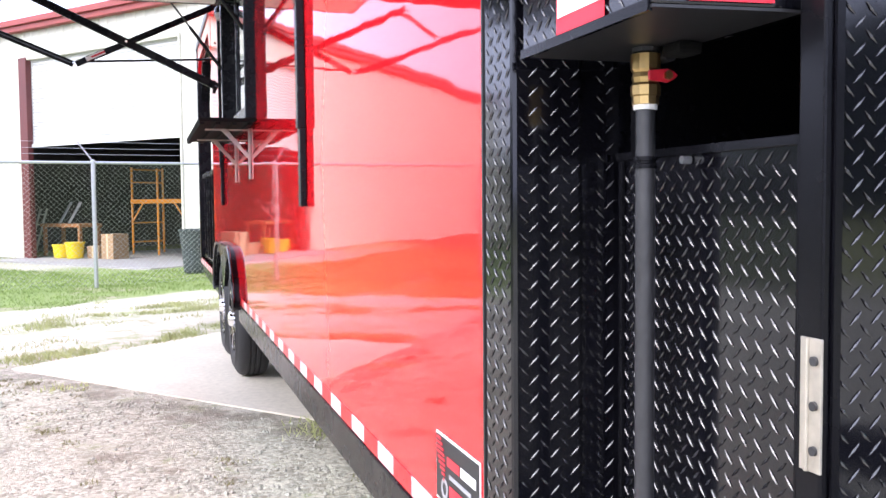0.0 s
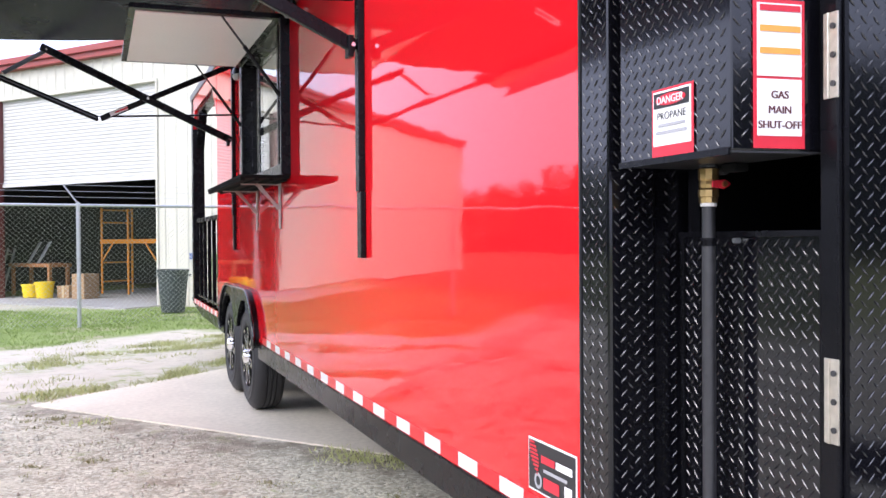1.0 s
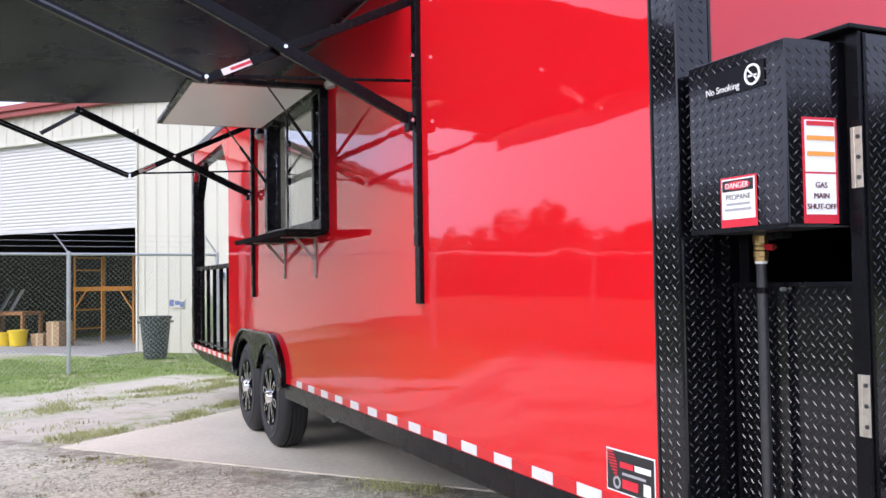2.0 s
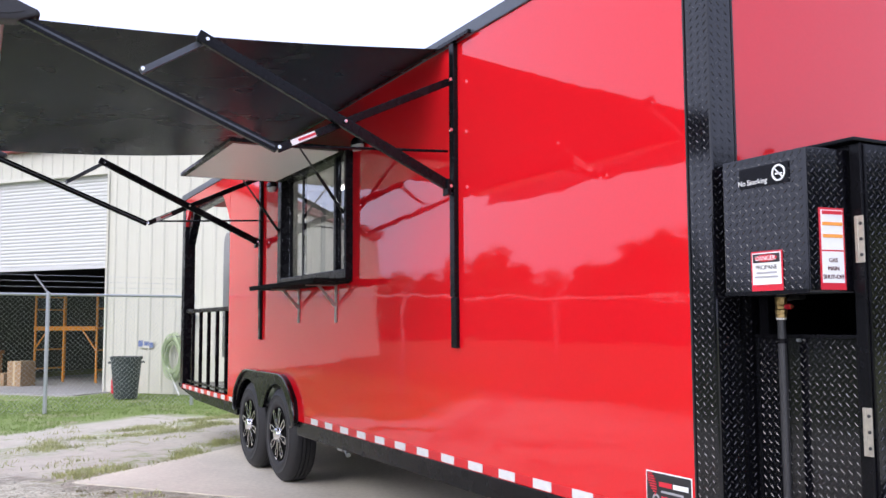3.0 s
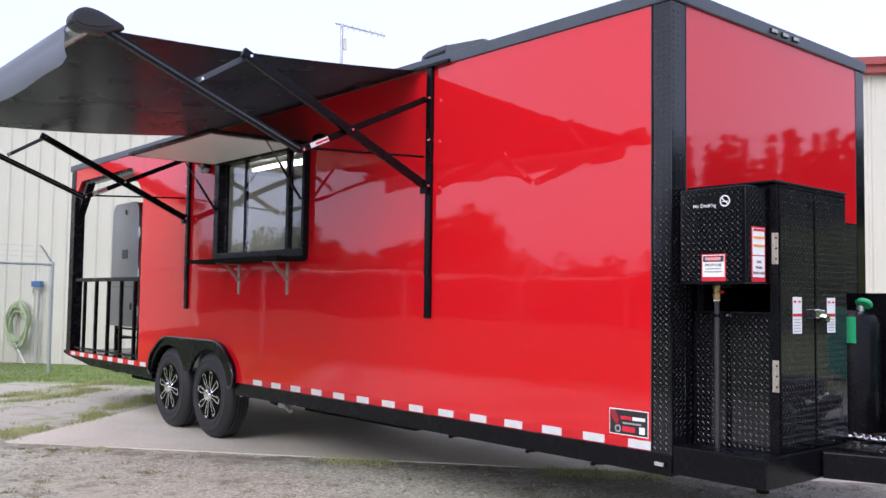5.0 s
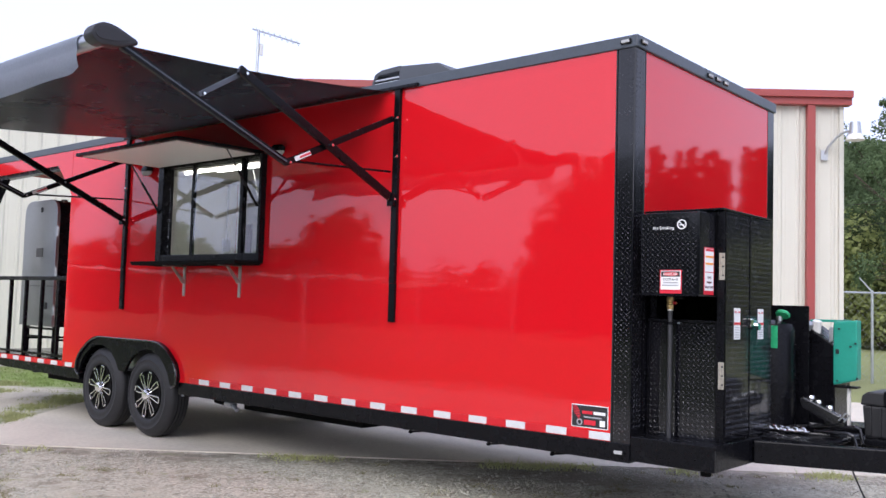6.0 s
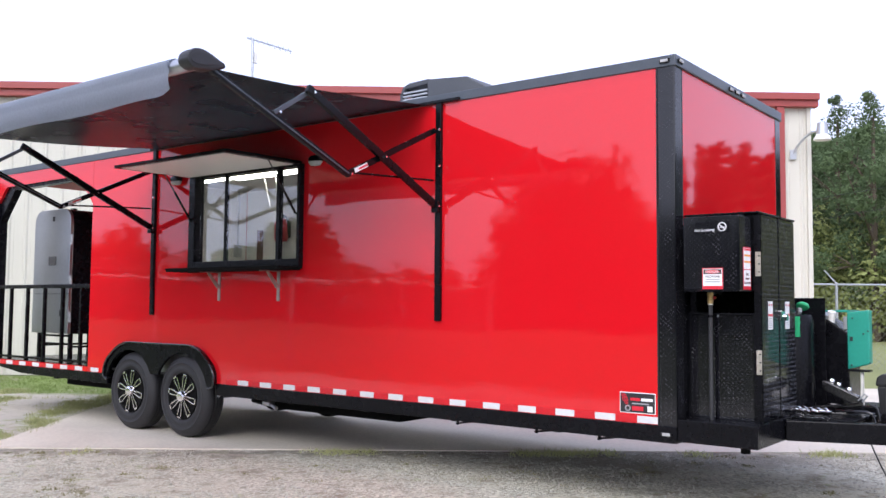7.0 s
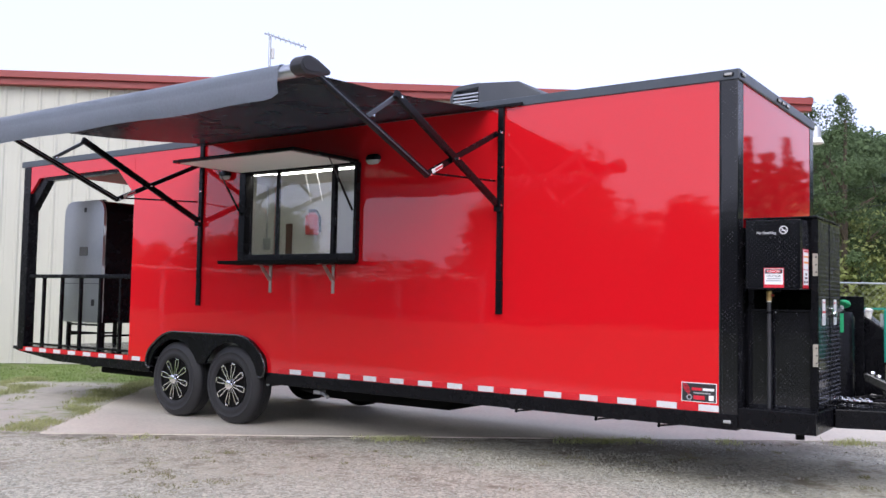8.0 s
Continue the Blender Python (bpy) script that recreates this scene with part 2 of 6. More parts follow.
def treads(origin, across, up, w, h, parent, pitch=0.0295):
    """The raised lugs of tread plate on a rectangle, set crosswise to one another."""
    origin, across, up = Vector(origin), Vector(across).normalized(), Vector(up).normalized()
    out = across.cross(up)
    verts, faces = [], []
    # two square sets of lugs, one between the other, each lug pointing at the flank of its neighbours
    nu, nv = 2 * int(w / pitch + 0.3), 2 * int(h / pitch)
    for i in range(nu):
        for j in range(i % 2, nv, 2):
            c = origin + across * (w * (i + 0.5) / nu) + up * (h * (j + 0.5) / nv)
            s = 1 if i % 2 else -1
            d = (across * s + up).normalized()
            e = out.cross(d)
            k = len(verts)
            # a slim lens: two ends, two flanks, a low crest
            b = e * 0.0003 * s
            verts += [c - d * 0.0118 + b, c + e * 0.0019 - b, c + d * 0.0118 + b, c - e * 0.0019 - b, c - d * 0.0072 + out * 0.0014, c - b * 0.6 + out * 0.0017, c + d * 0.0072 + out * 0.0014]
            faces += [(k, k + 3, k + 5, k + 4), (k, k + 4, k + 5, k + 1), (k + 1, k + 5, k + 6, k + 2), (k + 2, k + 6, k + 5, k + 3)]
    me = bpy.data.meshes.new("tread_relief")
    o = ORIGIN[parent.name]
    me.from_pydata([v - o for v in verts], [], faces)
    me.materials.append(TREAD_LUG)
    ob = new("tread_relief", me)
    ob.parent = parent
    ORIGIN[ob.name] = o
    return tagged(ob, kind="stuff")


def letters(text, size, mat, parent, at, across, up, name="lettering", centre=True):
    """Words in the built-in font, lying on the plane of across and up."""
    cu = bpy.data.curves.new("words", "FONT")
    cu.body, cu.size, cu.extrude = text, size, 0.0004
    if centre:
        cu.align_x = "CENTER"
    tmp = bpy.data.objects.new("words", cu)
    me = bpy.data.meshes.new_from_object(tmp)
    bpy.data.objects.remove(tmp)
    a, u = Vector(across).normalized(), Vector(up).normalized()
    m = Matrix((a, u, a.cross(u))).transposed().to_4x4()
    m.translation = Vector(at) - ORIGIN[parent.name]
    me.transform(m)
    me.materials.clear()
    me.materials.append(mat)
    ob = new(name, me)
    ob.parent = parent
    ORIGIN[ob.name] = ORIGIN[parent.name]
    return ob


def plaque(name, at, across, up, w, h, lift, mat, parent, label=""):
    """A thin sheet whose lower left corner is at, lifted by lift from the plane."""
    at, a, u = Vector(at), Vector(across).normalized(), Vector(up).normalized()
    n = a.cross(u)
    bm = bmesh.new()
    low = [bm.verts.new(at + a * x + u * y + n * lift) for x, y in ((0, 0), (w, 0), (w, h), (0, h))]
    high = [bm.verts.new(v.co + n * 0.001) for v in low]
    bm.faces.new(low[::-1]), bm.faces.new(high)
    for i in range(4):
        bm.faces.new((low[i], low[(i + 1) % 4], high[(i + 1) % 4], high[i]))
    return part(name, bm, mat, parent, label)

# ---- the ground: gravel yard, two dirt tracks, grass, all square to the metal building ----
NX, NY = math.cos(radians(39.0)), math.sin(radians(39.0))
WALL = 10.58


def yard(u, n, z=0.0):
    """A place from metres along the building's wall and towards it."""
    return Vector((u * NY + n * NX, -u * NX + n * NY, z))


SQUARE = Matrix.Rotation(radians(39.0 - 90), 4, "Z")


def ground_material():
    m = bpy.data.materials.new("gravel_dirt_and_grass")
    m.use_nodes = True
    n, l = m.node_tree.nodes, m.node_tree.links
    b = n["Principled BSDF"]
    b.inputs["Roughness"].default_value, b.inputs["Specular IOR Level"].default_value = 0.9, 0.2
    co = n.new("ShaderNodeTexCoord")

    def noise_of(scale, detail=4, rough=0.6):
        t = n.new("ShaderNodeTexNoise")
        t.inputs["Scale"].default_value, t.inputs["Detail"].default_value, t.inputs["Roughness"].default_value = scale, detail, rough
        l.new(co.outputs["Object"], t.inputs["Vector"])
        return t.outputs["Fac"]

    def maths(op, a, c=None):
        t = n.new("ShaderNodeMath")
        t.operation = op
        for k, v in enumerate((a, c)):
            if v is None:
                continue
            if isinstance(v, (int, float)):
                t.inputs[k].default_value = v
            else:
                l.new(v, t.inputs[k])
        return t.outputs[0]

    def ramp(v, lo, hi):
        t = n.new("ShaderNodeMapRange")
        t.interpolation_type = "SMOOTHSTEP"
        t.inputs["From Min"].default_value, t.inputs["From Max"].default_value = lo, hi
        l.new(v, t.inputs["Value"])
        return t.outputs[0]

    def mix(f, a, c):
        t = n.new("ShaderNodeMix")
        t.data_type = "RGBA"
        l.new(f, t.inputs["Factor"])
        for key, v in (("A", a), ("B", c)):
            if isinstance(v, tuple):
                t.inputs[key].default_value = (*v, 1)
            else:
                l.new(v, t.inputs[key])
        return t.outputs["Result"]

    dot = n.new("ShaderNodeVectorMath")
    dot.operation = "DOT_PRODUCT"
    dot.inputs[1].default_value = (NX, NY, 0)
    l.new(co.outputs["Object"], dot.inputs[0])
    along = n.new("ShaderNodeVectorMath")
    along.operation = "DOT_PRODUCT"
    along.inputs[1].default_value = (NY, -NX, 0)
    l.new(co.outputs["Object"], along.inputs[0])
    wob = maths("MULTIPLY", maths("SUBTRACT", noise_of(0.9, 5), 0.5), 1.3)
    track = maths("ADD", along.outputs["Value"], maths("MULTIPLY", wob, 0.55))
    edge = maths("ADD", dot.outputs["Value"], wob)

    def beside(at, core, rim):
        """One within core of a line along the lane, none past rim."""
        return maths("SUBTRACT", 1.0, ramp(maths("ABSOLUTE", maths("SUBTRACT", track, at)), core, rim))

    vor = n.new("ShaderNodeTexVoronoi")
    vor.inputs["Scale"].default_value = 52
    l.new(co.outputs["Object"], vor.inputs["Vector"])
    hue = n.new("ShaderNodeSeparateColor")
    l.new(vor.outputs["Color"], hue.inputs["Color"])
    stones = mix(hue.outputs["Red"], (0.30, 0.286, 0.23), (0.65, 0.625, 0.52))
    gravel = mix(ramp(noise_of(0.8, 6, 0.7), 0.46, 0.66), stones, (0.49, 0.46, 0.37))
    gravel = mix(ramp(noise_of(1.7, 6, 0.75), 0.52, 0.66), gravel, (0.27, 0.235, 0.18))
    dirt = mix(noise_of(5, 6, 0.7), (0.25, 0.225, 0.195), (0.50, 0.465, 0.415))
    turf = mix(noise_of(9, 6, 0.75), (0.15, 0.21, 0.065), (0.28, 0.345, 0.13))
    dry = mix(noise_of(20, 4), (0.25, 0.235, 0.14), (0.40, 0.37, 0.26))
    turf = mix(ramp(noise_of(1.1, 5), 0.5, 0.7), turf, dry)
    # two sandy wheel tracks that run towards the building, with grass between and beside them
    sand = mix(noise_of(2.6, 6, 0.7), (0.40, 0.36, 0.30), (0.60, 0.56, 0.485))
    sand = mix(maths("MULTIPLY", ramp(noise_of(7.5, 6, 0.75), 0.5, 0.66), 0.6), sand, dirt)
    col = mix(ramp(edge, 2.0, 3.0), gravel, sand)
    thin = maths("MULTIPLY", ramp(noise_of(3.1, 6, 0.8), 0.42, 0.62), 0.75)
    strip = maths("MULTIPLY", maths("MAXIMUM", beside(-7.6, 0.15, 0.55), beside(-5.95, 0.1, 0.42)), thin)
    strip = maths("MULTIPLY", strip, ramp(edge, 2.6, 3.3))
    patch = maths("MULTIPLY", ramp(edge, 2.2, 2.6), ramp(noise_of(2.2, 6, 0.75), 0.56, 0.66))
    lawn = maths("MAXIMUM", maths("SUBTRACT", 1.0, ramp(track, -9.15, -8.85)), ramp(edge, 7.2, 7.7))
    green = maths("MAXIMUM", maths("MAXIMUM", strip, maths("MULTIPLY", lawn, ramp(edge, 2.6, 3.4))), patch)
    weeds = maths("MULTIPLY", ramp(noise_of(3.2, 7, 0.8), 0.58, 0.66), maths("MULTIPLY", ramp(edge, -1.0, 1.6), 0.55))
    green = maths("MAXIMUM", green, weeds)
    bare = maths("MULTIPLY", ramp(edge, 8.2, 8.6), maths("SUBTRACT", 1.0, ramp(along.outputs["Value"], -15.2, -13.8)))
    green = maths("MULTIPLY", green, maths("SUBTRACT", 1.0, maths("MULTIPLY", bare, 0.85)))
    apron = ramp(dot.outputs["Value"], 9.4, 9.6)
    col = mix(green, col, turf)
    soil = maths("MULTIPLY", maths("MULTIPLY", ramp(edge, 2.0, 2.45), maths("SUBTRACT", 1.0, ramp(dot.outputs["Value"], 2.6, 2.75))), ramp(noise_of(4, 5, 0.7), 0.4, 0.6))
    col = mix(maths("MULTIPLY", soil, 0.7), col, (0.17, 0.15, 0.12))
    apron = maths("MULTIPLY", apron, maths("SUBTRACT", 1.0, ramp(along.outputs["Value"], -13.2, -12.5)))
    col = mix(apron, col, (0.40, 0.385, 0.36))
    # darker brown patch on the ground beside the trailer's front corner
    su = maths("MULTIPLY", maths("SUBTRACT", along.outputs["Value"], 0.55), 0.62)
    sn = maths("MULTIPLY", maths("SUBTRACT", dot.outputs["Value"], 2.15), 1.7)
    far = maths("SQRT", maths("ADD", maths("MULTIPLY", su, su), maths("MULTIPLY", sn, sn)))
    dark_patch = maths("SUBTRACT", 1.0, ramp(maths("ADD", far, maths("MULTIPLY", maths("SUBTRACT", noise_of(3.5, 6, 0.75), 0.5), 1.1)), 0.45, 1.15))
    col = mix(maths("MULTIPLY", dark_patch, 0.7), col, (0.135, 0.12, 0.10))
    # bare brown patches and pale scuffs, a hand's width to a stride across
    worn = maths("MULTIPLY", ramp(noise_of(5.5, 8, 0.8), 0.53, 0.62), maths("SUBTRACT", 1.0, ramp(dot.outputs["Value"], 2.5, 2.7)))
    col = mix(maths("MULTIPLY", worn, 0.55), col, (0.19, 0.165, 0.12))
    away = n.new("ShaderNodeVectorMath")
    away.operation = "LENGTH"
    l.new(co.outputs["Object"], away.inputs[0])
    place = n.new("ShaderNodeSeparateXYZ")
    l.new(co.outputs["Object"], place.inputs[0])
    col = mix(maths("MAXIMUM", ramp(away.outputs["Value"], 17, 24), ramp(place.outputs[0], 7.5, 9.5)), col, mix(noise_of(0.25, 5), (0.19, 0.225, 0.085), (0.34, 0.34, 0.17)))
    # rough dark grass on the open side of the yard
    rough_grass = mix(noise_of(0.6, 6, 0.7), (0.06, 0.08, 0.03), (0.12, 0.13, 0.055))
    col = mix(ramp(maths("SUBTRACT", maths("MULTIPLY", wob, 1.5), place.outputs[0]), 5.4, 7.4), col, rough_grass)
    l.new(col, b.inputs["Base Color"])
    relief = n.new("ShaderNodeBump")
    relief.inputs["Strength"].default_value, relief.inputs["Distance"].default_value = 0.6, 0.02
    high = maths("ADD", maths("MULTIPLY", vor.outputs["Distance"], -0.5), noise_of(38, 6, 0.75))
    l.new(high, relief.inputs["Height"]), l.new(relief.outputs[0], b.inputs["Normal"])
    return m


bm = bmesh.new()
bm.faces.new([bm.verts.new((x, y, -0.012)) for x, y in ((-900, -900), (900, -900), (900, 900), (-900, 900))])
GROUND = ground_material()
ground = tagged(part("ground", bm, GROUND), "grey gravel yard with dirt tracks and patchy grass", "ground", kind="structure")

CONCRETE = material("worn_concrete", (0.59, 0.54, 0.455), 0.75, vary=0.16, scale=1.3, bump=0.25, bump_scale=45, fine=25)
slab_corners = [yard(-5.6, 2.58), yard(9.0, 2.48), yard(9.0, 9.0), yard(-5.78, 9.0)]
bm = prism([(p.x, p.y) for p in slab_corners], "z", -0.12, -0.003)
tagged(part("pavement", bm, CONCRETE), "pale worn concrete slab under the trailer", "pavement", kind="structure")

# ---- the metal building behind the trailer ----
DOOR_L, DOOR_R, DOOR_TOP, ROLL = -17.85, -12.9, 4.42, 2.5
END_L, END_R, EAVE = -34.0, 5.42, 4.98
building = thing("metal_building", yard(0, WALL), "long cream metal building with red eave trim and a roller door", "building")


def wall_box(u0, u1, n0, n1, z0, z1, bevel=0.0, bm=None):
    own = box(u0, u1, n0, n1, z0, z1, bevel)
    own.transform(SQUARE)
    return join(bm, own)


def sheet_mesh(z0, z1):
    """A siding sheet 0.9 m wide with three upright ribs, facing away from the building."""
    out = []
    for k in range(3):
        c = 0.15 + 0.3 * k
        out += [(c - 0.15, 0), (c - 0.04, 0), (c - 0.016, -0.019), (c + 0.016, -0.019), (c + 0.04, 0)]
        out += [(c + 0.08, 0), (c + 0.088, -0.004), (c + 0.096, 0)]
    out += [(0.9, 0), (0.9, 0.04), (0, 0.04)]
    bm = prism(out, "z", z0, z1)
    return mesh_of("siding_sheet", bm, SIDING)


full, above = sheet_mesh(0.0, EAVE), sheet_mesh(DOOR_TOP, EAVE)


def sheets(me, a, b):
    """Sheets of one width side by side from a to b along the wall."""
    count = round((b - a) / 0.9)
    fit = SQUARE @ Matrix.Diagonal(((b - a) / count / 0.9, 1, 1, 1))
    for k in range(count):
        piece("siding_sheet", me, building, yard(a + (b - a) * k / count, WALL), fit)


sheets(full, DOOR_R, END_R), sheets(full, END_L, DOOR_L - 0.28), sheets(above, DOOR_L - 0.28, DOOR_R)
part("eave_trim", wall_box(END_L - 0.1, END_R + 0.12, WALL - 0.16, WALL + 0.02, EAVE, EAVE + 0.22, 0.012), BARN_RED, building, "faded red metal eave trim")
part("gutter", wall_box(END_L - 0.1, END_R + 0.12, WALL - 0.22, WALL - 0.162, EAVE + 0.12, EAVE + 0.245, 0.008), BARN_RED, building)
roof_outline = [(WALL - 0.1, EAVE + 0.195), (WALL + 9, EAVE + 0.6), (WALL + 18, EAVE + 0.195), (WALL + 18, EAVE + 0.15), (WALL - 0.1, EAVE + 0.15)]
bm = prism(roof_outline, "x", END_L, END_R)
bm.transform(SQUARE)
part("roof", bm, material("grey_metal_roof", (0.35, 0.34, 0.33), 0.45, vary=0.1), building)
part("end_wall", wall_box(END_R - 0.04, END_R - 0.002, WALL + 0.05, WALL + 18, 0, EAVE + 0.14), SIDING, building)
part("end_wall", wall_box(END_L, END_L + 0.04, WALL + 0.05, WALL + 18, 0, EAVE + 0.14), SIDING, building)
part("back_wall", wall_box(END_L, END_R, WALL + 17.9, WALL + 18, 0, EAVE + 0.14), SIDING, building)
part("corner_trim", wall_box(END_R - 0.06, END_R + 0.02, WALL - 0.05, WALL + 0.06, 0, EAVE, 0.006), SIDING, building)
part("downpipe", wall_box(4.78, 4.92, WALL - 0.14, WALL - 0.034, 0.1, EAVE, 0.012), BARN_RED, building, "red downpipe")
part("door_jamb", wall_box(DOOR_L - 0.28, DOOR_L, WALL - 0.05, WALL + 0.08, 0, DOOR_TOP, 0.01), JAMB, building, "dark red door jamb")
part("door_jamb", wall_box(DOOR_R - 0.05, DOOR_R, WALL - 0.04, WALL + 0.25, 0, DOOR_TOP, 0.01), SIDING, building)
part("door_header", wall_box(DOOR_L, DOOR_R - 0.05, WALL - 0.03, WALL + 0.25, DOOR_TOP - 0.06, DOOR_TOP, 0.01), SIDING, building)
roller = part("roller_door", wall_box(DOOR_L, DOOR_R - 0.05, WALL + 0.085, WALL + 0.1, ROLL, DOOR_TOP - 0.06), SLAT, building, "half-raised white roller door")
slat = prism([(0, 0), (-0.006, 0.012), (-0.010, 0.034), (-0.006, 0.058), (0, 0.068)], "x", 0, DOOR_R - 0.05 - DOOR_L)
slat_mesh = mesh_of("slat", slat, SLAT)
for k in range(25):
    piece("slat", slat_mesh, roller, yard(DOOR_L, WALL + 0.083, ROLL + 0.04 + 0.0735 * k), SQUARE)
part("bottom_bar", wall_box(DOOR_L, DOOR_R - 0.05, WALL + 0.04, WALL + 0.084, ROLL - 0.04, ROLL + 0.035, 0.006), SLAT, roller)
# the workshop behind the door, its shade painted as near-black walls and ceiling
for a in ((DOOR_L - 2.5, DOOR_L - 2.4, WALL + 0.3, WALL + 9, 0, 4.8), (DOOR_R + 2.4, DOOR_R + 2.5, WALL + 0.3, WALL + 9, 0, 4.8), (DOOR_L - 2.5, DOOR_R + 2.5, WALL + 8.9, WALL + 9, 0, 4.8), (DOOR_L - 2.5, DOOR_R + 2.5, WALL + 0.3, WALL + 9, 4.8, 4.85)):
    part("shaded_workshop_wall", wall_box(*a), DARK, building)
part("workshop_floor", wall_box(DOOR_L - 0.3, DOOR_R + 0.1, WALL - 0.9, WALL + 8.9, -0.1, 0.01), material("workshop_concrete", (0.33, 0.32, 0.31), 0.7, vary=0.15), building)

# ---- trailer body ----
W, F, R_BACK, RED_BACK, TOP = 2.17, 0.095, 9.1, 6.83, 2.925
POST_X, POST_Y = 0.12, 0.22
trailer = thing("food_trailer", (0.6, 5.6, 0.0), "glossy red food trailer with black trim and covered rear porch", "trailer")
WY0, WY1, WZ0, WZ1 = 3.52, 5.03, 1.65, 2.5


def rounded(points, r, seg=5):
    """Rounds the corners of an outline."""
    out = []
    n = len(points)
    for i, p in enumerate(points):
        p, a, b = Vector(p), Vector(points[i - 1]), Vector(points[(i + 1) % n])
        ra = min(r, (a - p).length / 2.1, (b - p).length / 2.1)
        s, e = p + (a - p).normalized() * ra, p + (b - p).normalized() * ra
        for k in range(seg + 1):
            t = k / seg
            out.append(((1 - t) ** 2 * s.x + 2 * t * (1 - t) * p.x + t * t * e.x, (1 - t) ** 2 * s.y + 2 * t * (1 - t) * p.y + t * t * e.y))
    return out


def side_sheet(x0, x1, mat, name, label, flat):
    # outer edge with the double wheel arch cut out, and the window's opening
    zt, cut = 2.855, [(4.64, 0.545), (4.66, 0.67), (4.76, 0.785), (4.93, 0.878), (6.13, 0.878), (6.31, 0.785), (6.43, 0.67), (6.46, 0.545)]
    bm = prism([(POST_Y, 0.545)] + cut + [(RED_BACK, 0.545), (RED_BACK, zt), (WY1, zt), (WY1, WZ0), (WY0, WZ0), (WY0, zt), (POST_Y, zt)], "x", x0, x1)
    box(x0, x1, WY0, WY1, WZ1, zt, bm=bm)
    return part(name, bm, mat, trailer, label)


side_sheet(0.0, 0.03, RED, "side_panel", "glossy red side panel", True)
side_sheet(0.031, 0.05, LINER, "side_liner", "white inner wall lining", True)
part("side_panel", box(W - 0.05, W, POST_Y, RED_BACK, 0.545, 2.855), RED, trailer)
part("inner_wall", box(W - 0.07, W - 0.052, 0.2, RED_BACK - 0.08, 0.6, 2.75), LINER, trailer)
part("front_panel", box(POST_X, W - POST_X, F + 0.004, F + 0.05, 1.83, 2.855), RED_FLAT, trailer, "glossy red front panel")
part("front_plate", box(POST_X, W - POST_X, F + 0.004, F + 0.05, 0.5, 1.828), TREAD, trailer, "black tread plate lower front")
part("inner_wall", box(0.051, W - 0.071, RED_BACK - 0.07, RED_BACK - 0.0505, 0.6, 2.72), LINER, trailer)
part("inner_wall", box(0.051, W - 0.071, F + 0.052, F + 0.08, 0.6, 2.75), LINER, trailer)
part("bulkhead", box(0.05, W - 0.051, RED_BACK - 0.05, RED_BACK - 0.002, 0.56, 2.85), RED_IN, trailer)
part("roof", box(0.02, W - 0.02, F + 0.03, R_BACK, 2.86, TOP - 0.006), material("white_roof", (0.6, 0.6, 0.6), 0.5), trailer)
part("inner_ceiling", box(0.051, W - 0.071, F + 0.081, RED_BACK - 0.051, 2.72, 2.75), LINER, trailer)
part("inner_floor", box(0.051, W - 0.071, F + 0.081, RED_BACK - 0.051, 0.58, 0.6), DARK, trailer)
part("porch_floor", box(0.0, W, RED_BACK, R_BACK, 0.565, 0.6), BLACK, trailer, "black tread porch floor")
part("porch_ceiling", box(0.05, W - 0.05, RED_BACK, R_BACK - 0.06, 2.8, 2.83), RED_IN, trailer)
# corner posts of tread plate
post = part("corner_post", box(0.0, POST_X, F, POST_Y - 0.004, 0.46, 2.86, 0.008), TREAD, trailer, "black tread plate corner post")
treads((-0.001, POST_Y - 0.012, 0.56), (0, -1, 0), (0, 0, 1), POST_Y - F - 0.02, 2.29, post)
treads((0.009, F - 0.001, 0.62), (1, 0, 0), (0, 0, 1), POST_X - 0.014, 2.23, post)
part("edge_seal", box(-0.002, 0.01, POST_Y - 0.004, POST_Y + 0.003, 0.545, 2.855), INK, trailer, "thin black seal between panel and post")
part("edge_seal", box(POST_X - 0.003, POST_X + 0.005, F - 0.001, F + 0.01, 1.83, 2.855), INK, trailer)
part("corner_post", box(W - POST_X, W, F, POST_Y, 0.46, 2.86, 0.004), TREAD, trailer)
# top trim
part("roof_trim", box(-0.012, 0.03, F - 0.012, R_BACK + 0.06, 2.852, TOP, 0.006), TRIM, trailer, "dark grey roof edge trim")
part("roof_trim", box(-0.011, W + 0.011, F - 0.013, F + 0.03, 2.853, TOP + 0.001, 0.006), TRIM, trailer)
part("roof_trim", box(W - 0.03, W + 0.012, F - 0.012, R_BACK + 0.06, 2.852, TOP, 0.006), TRIM, trailer)
part("roof_trim", box(-0.011, W + 0.011, R_BACK, R_BACK + 0.055, 2.853, TOP + 0.001, 0.006), TRIM, trailer)
# chassis rails, the rear one swept up
part("chassis_rail", box(-0.006, 0.06, F, 4.64, 0.436, 0.544, 0.005), BLACK, trailer, "black chassis side rail")
part("chassis_rail", prism([(6.44, 0.436), (8.25, 0.455), (9.19, 0.565), (9.19, 0.6), (9.05, 0.545), (6.44, 0.544)], "x", -0.006, 0.06, 0.004), BLACK, trailer)
part("chassis_rail", box(W - 0.06, W + 0.006, F, 9.0, 0.436, 0.544, 0.005), BLACK, trailer)
part("chassis_end", box(0.06, W - 0.06, F + 0.002, F + 0.06, 0.436, 0.56, 0.005), BLACK, trailer)
part("underframe", box(0.3, W - 0.3, 0.3, 8.2, 0.4, 0.56), WELL, trailer)
